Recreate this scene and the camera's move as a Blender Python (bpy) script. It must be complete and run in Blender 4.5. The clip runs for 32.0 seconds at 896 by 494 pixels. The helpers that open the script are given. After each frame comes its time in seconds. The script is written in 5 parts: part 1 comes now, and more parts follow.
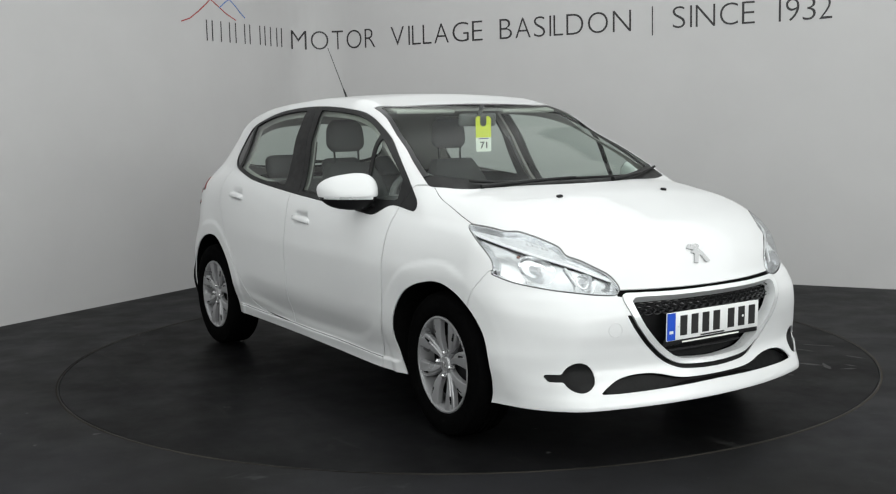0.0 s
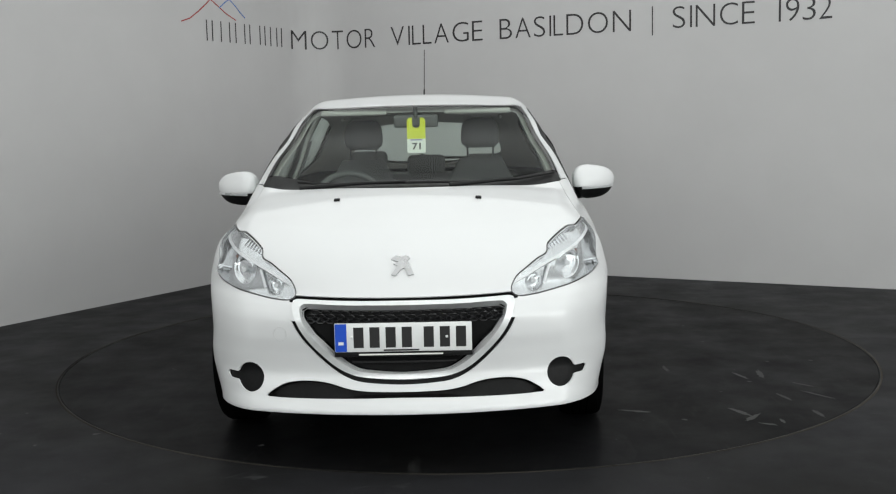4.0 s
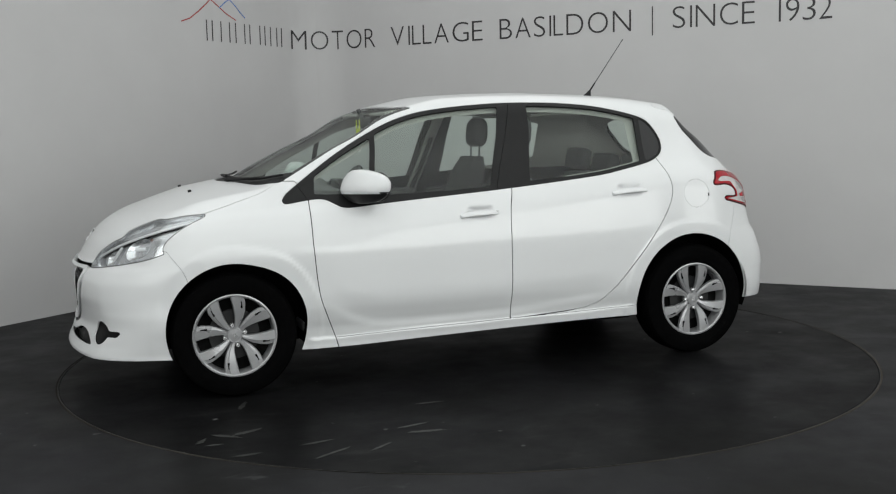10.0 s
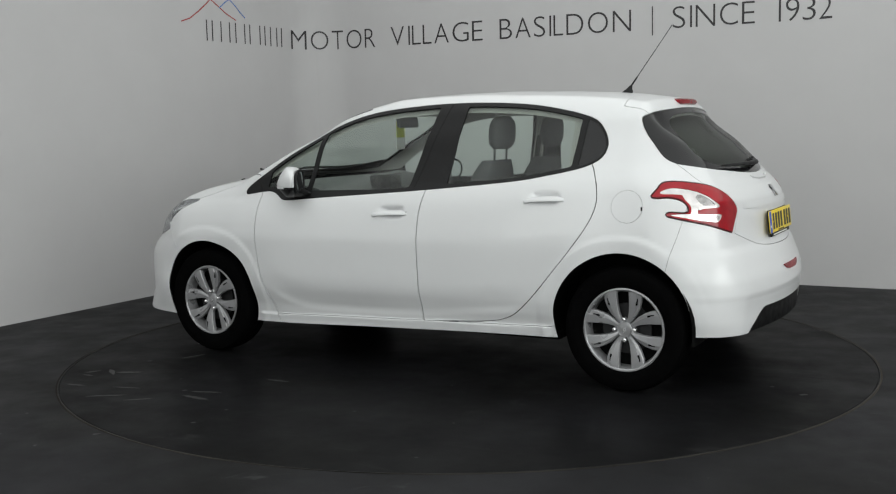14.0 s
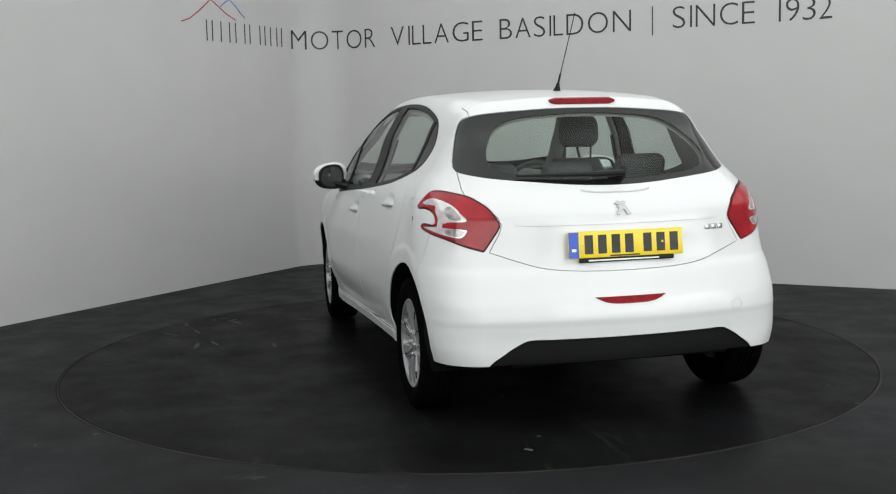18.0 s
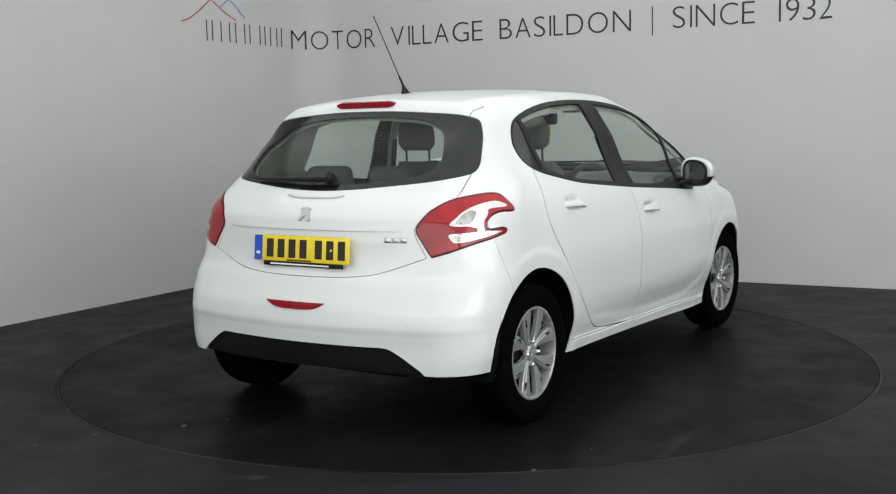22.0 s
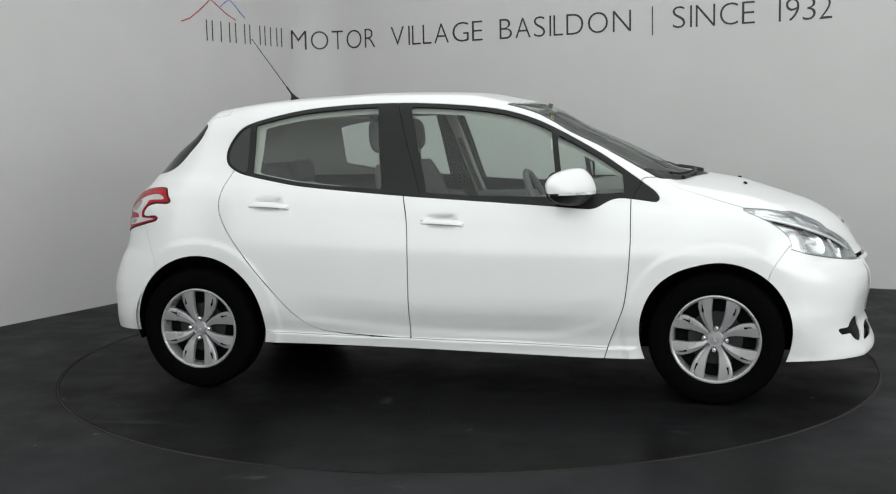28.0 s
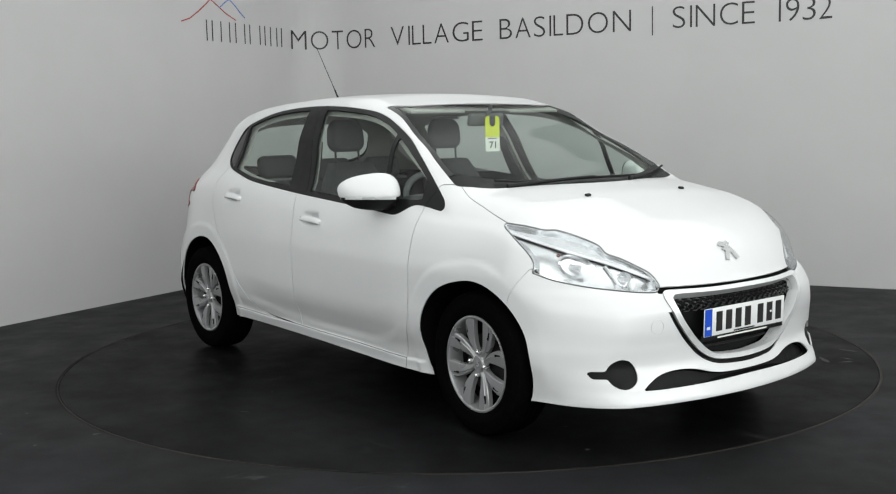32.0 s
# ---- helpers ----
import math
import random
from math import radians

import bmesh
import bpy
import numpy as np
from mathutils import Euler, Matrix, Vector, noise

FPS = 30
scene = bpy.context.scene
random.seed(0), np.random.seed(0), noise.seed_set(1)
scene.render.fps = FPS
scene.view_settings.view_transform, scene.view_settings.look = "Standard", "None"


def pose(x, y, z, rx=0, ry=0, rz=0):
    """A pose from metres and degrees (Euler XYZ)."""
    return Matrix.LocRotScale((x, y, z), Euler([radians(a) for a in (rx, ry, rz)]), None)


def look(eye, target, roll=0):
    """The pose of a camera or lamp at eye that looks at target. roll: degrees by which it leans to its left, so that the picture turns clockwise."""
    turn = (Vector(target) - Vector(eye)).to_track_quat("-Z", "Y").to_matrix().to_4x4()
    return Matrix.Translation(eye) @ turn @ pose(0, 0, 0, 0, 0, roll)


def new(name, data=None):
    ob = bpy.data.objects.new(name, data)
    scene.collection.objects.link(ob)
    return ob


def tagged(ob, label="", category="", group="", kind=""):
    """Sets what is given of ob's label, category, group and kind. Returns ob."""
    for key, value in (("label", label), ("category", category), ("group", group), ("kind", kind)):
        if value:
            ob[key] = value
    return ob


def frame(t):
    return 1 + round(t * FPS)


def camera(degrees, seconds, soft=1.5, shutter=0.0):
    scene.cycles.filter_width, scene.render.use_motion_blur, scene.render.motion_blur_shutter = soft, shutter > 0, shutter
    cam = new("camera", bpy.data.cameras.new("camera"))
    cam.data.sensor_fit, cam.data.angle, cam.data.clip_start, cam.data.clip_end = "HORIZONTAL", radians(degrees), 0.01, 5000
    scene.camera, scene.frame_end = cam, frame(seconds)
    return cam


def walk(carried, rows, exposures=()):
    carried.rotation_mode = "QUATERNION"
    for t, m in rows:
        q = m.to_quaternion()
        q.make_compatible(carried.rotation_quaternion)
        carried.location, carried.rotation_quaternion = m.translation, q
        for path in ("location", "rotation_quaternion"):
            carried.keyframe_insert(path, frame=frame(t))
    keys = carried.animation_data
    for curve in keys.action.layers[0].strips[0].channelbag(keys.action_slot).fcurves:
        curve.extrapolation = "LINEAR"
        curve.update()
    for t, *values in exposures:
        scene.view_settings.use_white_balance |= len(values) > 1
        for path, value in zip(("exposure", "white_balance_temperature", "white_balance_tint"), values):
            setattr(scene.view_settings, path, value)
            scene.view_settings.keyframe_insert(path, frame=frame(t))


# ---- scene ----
import itertools

# ---- camera ----
EYE = (0.0, -6.121, 1.282)
PAN, TILT, ROLL = radians(-0.858), radians(6.324), -1.215
AIM = (EYE[0] + math.sin(PAN) * math.cos(TILT), EYE[1] + math.cos(PAN) * math.cos(TILT), EYE[2] - math.sin(TILT))
cam = camera(45.09, 32.0, soft=1.2)
walk(cam, [(0, look(EYE, AIM, ROLL)), (32, look(EYE, AIM, ROLL))],
     [(0, 0), (2, -0.05), (3, -0.14), (4.5, -0.19), (7, -0.23), (14, -0.23), (16.5, -0.11), (21, -0.03), (25, 0), (32, 0)])

# ---- room plan: corner, the two wall directions, and the light ----
CORNER = Vector((-1.405, 4.340, 0))
LEFT = Vector((-0.474, -0.881, 0)).normalized()
RIGHT = Vector((0.889, -0.457, 0)).normalized()
LEN_L, LEN_R, HIGH, COVE = 11.5, 11.0, 3.6, 0.42


def plan(a, b, z=0.0):
    """A point of the room: a metres along the right wall, b along the left one, from the corner."""
    return CORNER + RIGHT * a + LEFT * b + Vector((0, 0, z))


world = bpy.data.worlds.new("world")
world.use_nodes = True
world.node_tree.nodes["Background"].inputs["Color"].default_value = (0.75, 0.78, 0.85, 1)
world.node_tree.nodes["Background"].inputs["Strength"].default_value = 0.02
scene.world = world
scene.view_settings.exposure = 0.0

LIGHTS = []


def area(a, b, w, h, power, color=(1, 0.98, 0.96), wall=None, z=0.0):
    lamp = bpy.data.lights.new("area", "AREA")
    lamp.shape, lamp.size, lamp.size_y, lamp.energy, lamp.color = "RECTANGLE", w, h, power, color
    ob = new("area", lamp)
    p = plan(a, b, z or HIGH - 0.13)
    m = Matrix.Rotation(math.atan2(RIGHT.y, RIGHT.x), 4, "Z")
    if wall:
        # upright panel: its face looks along the wall direction given
        up, out = Vector((0, 0, 1)), wall
        side = up.cross(out)
        m = Matrix((side, up, out)).transposed().to_4x4()
    ob.matrix_world = Matrix.Translation(p) @ m @ (Matrix.Rotation(math.pi, 4, "X") if wall else Matrix())
    LIGHTS.append((p, w, h, m, wall))
    return ob


TONE = (0.980, 1.0, 0.982)
area(5.1, 5.0, 9.2, 9.4, 206, TONE)
# two unseen wall panels, added as fill for the car sides and walls
area(5.4, LEN_L - 0.16, 9.5, 2.2, 126, TONE, -LEFT, 2.25)
area(LEN_R - 0.16, 7.2, 7.4, 2.2, 215, TONE, -RIGHT, 1.95)


# ---- materials ----
def material(name):
    m = bpy.data.materials.new(name)
    m.use_nodes = True
    nt = m.node_tree
    return m, nt, nt.nodes["Principled BSDF"]


def noise_node(nt, scale, detail=4.0, rough=0.55, coord="Object"):
    tc = nt.nodes.new("ShaderNodeTexCoord")
    n = nt.nodes.new("ShaderNodeTexNoise")
    n.inputs["Scale"].default_value, n.inputs["Detail"].default_value, n.inputs["Roughness"].default_value = scale, detail, rough
    nt.links.new(tc.outputs[coord], n.inputs["Vector"])
    return n.outputs["Fac"]


def ramp(nt, fac, lo, hi, c0, c1):
    r = nt.nodes.new("ShaderNodeValToRGB")
    r.color_ramp.elements[0].position, r.color_ramp.elements[1].position = lo, hi
    r.color_ramp.elements[0].color, r.color_ramp.elements[1].color = (*c0, 1), (*c1, 1)
    nt.links.new(fac, r.inputs["Fac"])
    return r.outputs["Color"]


def bump(nt, bsdf, fac, strength, distance):
    b = nt.nodes.new("ShaderNodeBump")
    b.inputs["Strength"].default_value, b.inputs["Distance"].default_value = strength, distance
    nt.links.new(fac, b.inputs["Height"])
    nt.links.new(b.outputs["Normal"], bsdf.inputs["Normal"])


def simple(name, color, rough, metal=0.0, coat=0.0, spread=0.12, scale=40.0, relief=0.0, spec=0.5):
    """A surface of one substance: fine mottling of its colour and gloss, and a little relief."""
    m, nt, b = material(name)
    f = noise_node(nt, scale)
    lo, hi = [c * (1 - spread) for c in color], [min(1, c * (1 + spread)) for c in color]
    nt.links.new(ramp(nt, f, 0.3, 0.7, lo, hi), b.inputs["Base Color"])
    g = noise_node(nt, scale * 0.21, 3.0)
    nt.links.new(ramp(nt, g, 0.3, 0.7, [max(0.02, rough * 0.85)] * 3, [min(1, rough * 1.15)] * 3), b.inputs["Roughness"])
    b.inputs["Metallic"].default_value, b.inputs["Coat Weight"].default_value = metal, coat
    b.inputs["Coat Roughness"].default_value, b.inputs["Specular IOR Level"].default_value = 0.03, spec
    if relief:
        bump(nt, b, f, 0.5, relief)
    return m


def glass(name, tint, gloss=1.0):
    """Thin pane: light passes tinted, the surface mirrors by Fresnel."""
    m, nt, b = material(name)
    nt.nodes.remove(b)
    out = nt.nodes["Material Output"]
    tr, gl, mix = nt.nodes.new("ShaderNodeBsdfTransparent"), nt.nodes.new("ShaderNodeBsdfGlossy"), nt.nodes.new("ShaderNodeMixShader")
    fr, pw, mul = nt.nodes.new("ShaderNodeLayerWeight"), nt.nodes.new("ShaderNodeMath"), nt.nodes.new("ShaderNodeMath")
    fr.inputs["Blend"].default_value = 0.5
    pw.operation, mul.operation = "POWER", "MULTIPLY_ADD"
    pw.inputs[1].default_value = 5.0
    mul.inputs[1].default_value, mul.inputs[2].default_value = 0.9 * min(gloss, 1.0), 0.043 * gloss
    mul.use_clamp = True
    tr.inputs["Color"].default_value = (*tint, 1)
    gl.inputs["Roughness"].default_value = 0.08
    nt.links.new(fr.outputs["Facing"], pw.inputs[0])
    nt.links.new(pw.outputs[0], mul.inputs[0])
    nt.links.new(mul.outputs[0], mix.inputs["Fac"])
    nt.links.new(tr.outputs[0], mix.inputs[1])
    nt.links.new(gl.outputs[0], mix.inputs[2])
    nt.links.new(mix.outputs[0], out.inputs["Surface"])
    return m


def emission(name, color, strength):
    m, nt, b = material(name)
    b.inputs["Emission Color"].default_value, b.inputs["Emission Strength"].default_value = (*color, 1), strength
    b.inputs["Base Color"].default_value = (*color, 1)
    return m


EMBLEM = simple("emblem_metal", (0.50, 0.50, 0.51), 0.30, metal=1.0, spread=0.05)
PAINT = simple("white_paint", (0.650, 0.655, 0.666), 0.36, coat=0.45, spread=0.012, scale=3.0)
TRIM = simple("black_trim", (0.0085, 0.0085, 0.009), 0.48, spread=0.2, scale=120, relief=0.0006, spec=0.22)
GLOSSY = simple("gloss_black", (0.009, 0.009, 0.010), 0.12, spread=0.1, spec=0.4)
SEAM = simple("dark_underseal", (0.006, 0.006, 0.006), 0.95, spread=0.2, spec=0.02)
RUBBER = simple("tyre_rubber", (0.0020, 0.0020, 0.0021), 0.85, spread=0.3, scale=60, relief=0.0008, spec=0.015)
BLACK_PLASTIC = simple("black_bumper_plastic", (0.0045, 0.0045, 0.0048), 0.5, spread=0.25, scale=120, relief=0.0006, spec=0.14)
ALLOY = simple("silver_wheel_paint", (0.33, 0.33, 0.34), 0.30, metal=0.45, spread=0.04, scale=15)
CHROME = simple("chrome", (0.80, 0.80, 0.81), 0.16, metal=0.75, spread=0.02)
SATIN = simple("satin_silver", (0.72, 0.73, 0.74), 0.32, metal=0.35, spread=0.04)
STEEL = simple("dark_steel", (0.014, 0.014, 0.016), 0.55, metal=0.3, spread=0.3, scale=25)
MIRROR = simple("mirror_silver", (0.66, 0.68, 0.69), 0.02, metal=1.0, spread=0.01)
FABRIC = simple("charcoal_fabric", (0.070, 0.071, 0.074), 0.92, spread=0.25, scale=160, relief=0.001)
PLASTIC = simple("cabin_plastic", (0.095, 0.096, 0.098), 0.6, spread=0.15, scale=120, relief=0.0006)
LINER = simple("pale_headliner", (0.32, 0.32, 0.30), 0.9, spread=0.06, scale=90)
RED = simple("red_lens_back", (0.28, 0.0035, 0.010), 0.14, coat=0.25, spread=0.30, scale=9, spec=0.3)
DARK_RED = simple("dark_red_lens", (0.20, 0.003, 0.008), 0.2, spread=0.25, scale=40, spec=0.15)
YELLOW = simple("yellow_plate", (0.80, 0.60, 0.02), 0.38, spread=0.02)
WHITE = simple("white_plate", (0.72, 0.73, 0.73), 0.38, spread=0.02)
BLUE = simple("blue_band", (0.01, 0.07, 0.50), 0.4, spread=0.03)
INK = simple("black_ink", (0.012, 0.012, 0.012), 0.5, spread=0.1)
LIME = simple("lime_card", (0.62, 0.68, 0.03), 0.55, spread=0.03)
CARD = simple("white_card", (0.78, 0.80, 0.74), 0.55, spread=0.02)
CLEAR = glass("window_glass", (0.84, 0.905, 0.868), 1.1)
SCREEN_GLASS = glass("windscreen_glass", (0.82, 0.885, 0.845), 0.55)
TINTED = glass("tinted_glass", (0.78, 0.84, 0.80), 0.6)
LENS = glass("clear_lens", (0.93, 0.94, 0.95), 0.9)
WALL = simple("grey_wall_paint", (0.520, 0.513, 0.518), 0.65, spread=0.02, scale=2.2, relief=0.0008, spec=0.3)
CEIL = simple("ceiling_paint", (0.80, 0.80, 0.79), 0.9, spread=0.03, scale=4)
LETTER = simple("black_vinyl", (0.020, 0.018, 0.020), 0.45, spread=0.1)
LOGO_RED = simple("red_vinyl", (0.35, 0.02, 0.015), 0.45)
LOGO_BLUE = simple("blue_vinyl", (0.06, 0.16, 0.45), 0.45)
GLOW = emission("lit_diffuser", (0.96, 1, 0.98), 0.3)


def floor_material(name, base, seed, worn=False):
    """Black rubbery floor paint: cloudy dust, scuffs and dried marks over fine grain."""
    m, nt, b = material(name)
    tc, mp = nt.nodes.new("ShaderNodeTexCoord"), nt.nodes.new("ShaderNodeMapping")
    mp.inputs["Location"].default_value = (seed, seed * 0.7, 0)
    nt.links.new(tc.outputs["Object"], mp.inputs["Vector"])

    def tex(scale, detail, rough, dist=0.0):
        n = nt.nodes.new("ShaderNodeTexNoise")
        n.inputs["Scale"].default_value, n.inputs["Detail"].default_value = scale, detail
        n.inputs["Roughness"].default_value, n.inputs["Distortion"].default_value = rough, dist
        nt.links.new(mp.outputs[0], n.inputs["Vector"])
        return n.outputs["Fac"]

    def mix(fac, a, c):
        x = nt.nodes.new("ShaderNodeMix")
        x.data_type = "RGBA"
        nt.links.new(fac, x.inputs["Factor"])
        nt.links.new(a, x.inputs["A"])
        x.inputs["B"].default_value = (*c, 1)
        return x.outputs["Result"]

    cloud = ramp(nt, tex(1.1, 4, 0.6), 0.35, 0.75, [base * 0.75] * 3, [base * 1.5, base * 1.5, base * 1.7])
    grain = ramp(nt, tex(170, 3, 0.6), 0.55, 0.80, (0, 0, 0), (0.35, 0.35, 0.35))
    scuff = ramp(nt, tex(2.3, 6, 0.62, 1.6), 0.64, 0.72, (0, 0, 0), (0.5, 0.5, 0.5))
    speck = ramp(nt, tex(11, 2, 0.5), 0.745, 0.765, (0, 0, 0), (0.8, 0.8, 0.8))
    c = mix(grain, cloud, (base * 3.2, base * 3.2, base * 3.4))
    c = mix(scuff, c, (base * 4.5, base * 4.5, base * 4.6))
    c = mix(speck, c, (0.10, 0.10, 0.10))
    if worn:
        # pale drag marks where shoes and tyres cross the outer part of the deck
        ln = nt.nodes.new("ShaderNodeVectorMath")
        ln.operation = "LENGTH"
        nt.links.new(tc.outputs["Object"], ln.inputs[0])
        outer = ramp(nt, ln.outputs["Value"], 0.0, 1.0, (0, 0, 0), (1, 1, 1))
        r = outer.node
        r.color_ramp.elements[0].position, r.color_ramp.elements[1].position = 0.55, 0.80
        sc = nt.nodes.new("ShaderNodeMath")
        sc.operation = "MULTIPLY"
        sc.inputs[1].default_value = 0.45
        nt.links.new(ln.outputs["Value"], sc.inputs[0])
        nt.links.new(sc.outputs[0], r.inputs["Fac"])
        st = nt.nodes.new("ShaderNodeMapping")
        st.inputs["Scale"].default_value = (1.4, 7.0, 1)
        st.inputs["Rotation"].default_value = (0, 0, 0.5)
        nt.links.new(tc.outputs["Object"], st.inputs["Vector"])
        n = nt.nodes.new("ShaderNodeTexNoise")
        n.inputs["Scale"].default_value, n.inputs["Detail"].default_value, n.inputs["Distortion"].default_value = 1.6, 6, 0.8
        nt.links.new(st.outputs[0], n.inputs["Vector"])
        streak = ramp(nt, n.outputs["Fac"], 0.60, 0.74, (0, 0, 0), (0.28, 0.28, 0.28))
        mm = nt.nodes.new("ShaderNodeMath")
        mm.operation = "MULTIPLY"
        nt.links.new(streak, mm.inputs[0])
        nt.links.new(outer, mm.inputs[1])
        c = mix(mm.outputs[0], c, (0.045, 0.045, 0.044))
    nt.links.new(c, b.inputs["Base Color"])
    nt.links.new(ramp(nt, tex(3.1, 5, 0.6), 0.3, 0.75, (0.30,) * 3, (0.50,) * 3), b.inputs["Roughness"])
    b.inputs["Specular IOR Level"].default_value = 0.022
    bump(nt, b, tex(120, 3, 0.6), 0.25, 0.0006)
    return m


FLOOR = floor_material("black_floor", 0.0140, 3.1)
DISC = floor_material("black_turntable_deck", 0.0058, 11.7, True)


# ---- mesh helpers ----
def part(name, bm, mat, parent=None, label="", angle=35):
    me = bpy.data.meshes.new(name)
    bmesh.ops.recalc_face_normals(bm, faces=bm.faces)
    for f in bm.faces:
        f.smooth = True
    lim = radians(angle)
    for e in bm.edges:
        e.smooth = len(e.link_faces) != 2 or e.calc_face_angle(0) < lim
    bm.to_mesh(me)
    bm.free()
    me.materials.append(mat)
    ob = new(name, me)
    if parent:
        ob.parent = parent
    return tagged(ob, label) if label else ob


def box(bm, lo, hi, bevel=0.0, m=None, seg=2):
    lo, hi = Vector(lo), Vector(hi)
    r = bmesh.ops.create_cube(bm, size=1)
    mat = Matrix.Translation((lo + hi) / 2) @ Matrix.Diagonal((*(hi - lo), 1))
    bmesh.ops.transform(bm, verts=r["verts"], matrix=mat)
    if bevel:
        es = list({e for v in r["verts"] for e in v.link_edges})
        out = bmesh.ops.bevel(bm, geom=es, offset=bevel, segments=seg, affect="EDGES", profile=0.5)
        vs = list({v for f in out["faces"] for v in f.verts} | {v for v in r["verts"] if v.is_valid})
    else:
        vs = r["verts"]
    if m is not None:
        bmesh.ops.transform(bm, verts=[v for v in vs if v.is_valid], matrix=m)
    return vs


def cyl(bm, r1, r2, h, m, seg=24, cap=True):
    r = bmesh.ops.create_cone(bm, cap_ends=cap, segments=seg, radius1=r1, radius2=r2, depth=h)
    bmesh.ops.transform(bm, verts=r["verts"], matrix=m)
    return r["verts"]


def tube(bm, pts, rad, seg=10, closed=False):
    """A round bar through the points; rad may be one value or one per point."""
    pts = [Vector(p) for p in pts]
    n = len(pts)
    rads = rad if hasattr(rad, "__len__") else [rad] * n
    rings = []
    side = None
    for i, p in enumerate(pts):
        a = pts[i - 1] if (i or closed) else p
        c = pts[(i + 1) % n] if (i < n - 1 or closed) else p
        d = (c - a).normalized()
        if side is None:
            side = d.orthogonal().normalized()
        side = (side - d * side.dot(d)).normalized()
        up = d.cross(side)
        rings.append([bm.verts.new(p + (side * math.cos(6.28318 * k / seg) + up * math.sin(6.28318 * k / seg)) * rads[i]) for k in range(seg)])
    for i in range(n if closed else n - 1):
        for k in range(seg):
            r0, r1 = rings[i], rings[(i + 1) % n]
            bm.faces.new((r0[k], r0[(k + 1) % seg], r1[(k + 1) % seg], r1[k]))
    if not closed:
        bm.faces.new(rings[0][::-1])
        bm.faces.new(rings[-1])


def lathe(bm, prof, seg=48, axis="y", arc=None):
    """Turns a profile of (radius, along) about an axis."""
    rings = []
    for r, a in prof:
        ring = []
        for k in range(seg):
            t = 2 * math.pi * k / seg
            ring.append(bm.verts.new((r * math.cos(t), a, r * math.sin(t))))
        rings.append(ring)
    for i in range(len(rings) - 1):
        for k in range(seg):
            bm.faces.new((rings[i][k], rings[i][(k + 1) % seg], rings[i + 1][(k + 1) % seg], rings[i + 1][k]))


def prism(bm, poly, depth, m, bevel=0.0):
    """A flat outline in x, y, raised by depth along z, then moved by m."""
    lo = [bm.verts.new(m @ Vector((x, y, 0))) for x, y in poly]
    hi = [bm.verts.new(m @ Vector((x, y, depth))) for x, y in poly]
    bm.faces.new(lo[::-1])
    top = bm.faces.new(hi)
    n = len(poly)
    for i in range(n):
        bm.faces.new((lo[i], lo[(i + 1) % n], hi[(i + 1) % n], hi[i]))
    return lo + hi


def thing(name, label, category, group="", m=None, kind=""):
    ob = new(name)
    if m is not None:
        ob.matrix_basis = m
    return tagged(ob, label, category, group, kind)


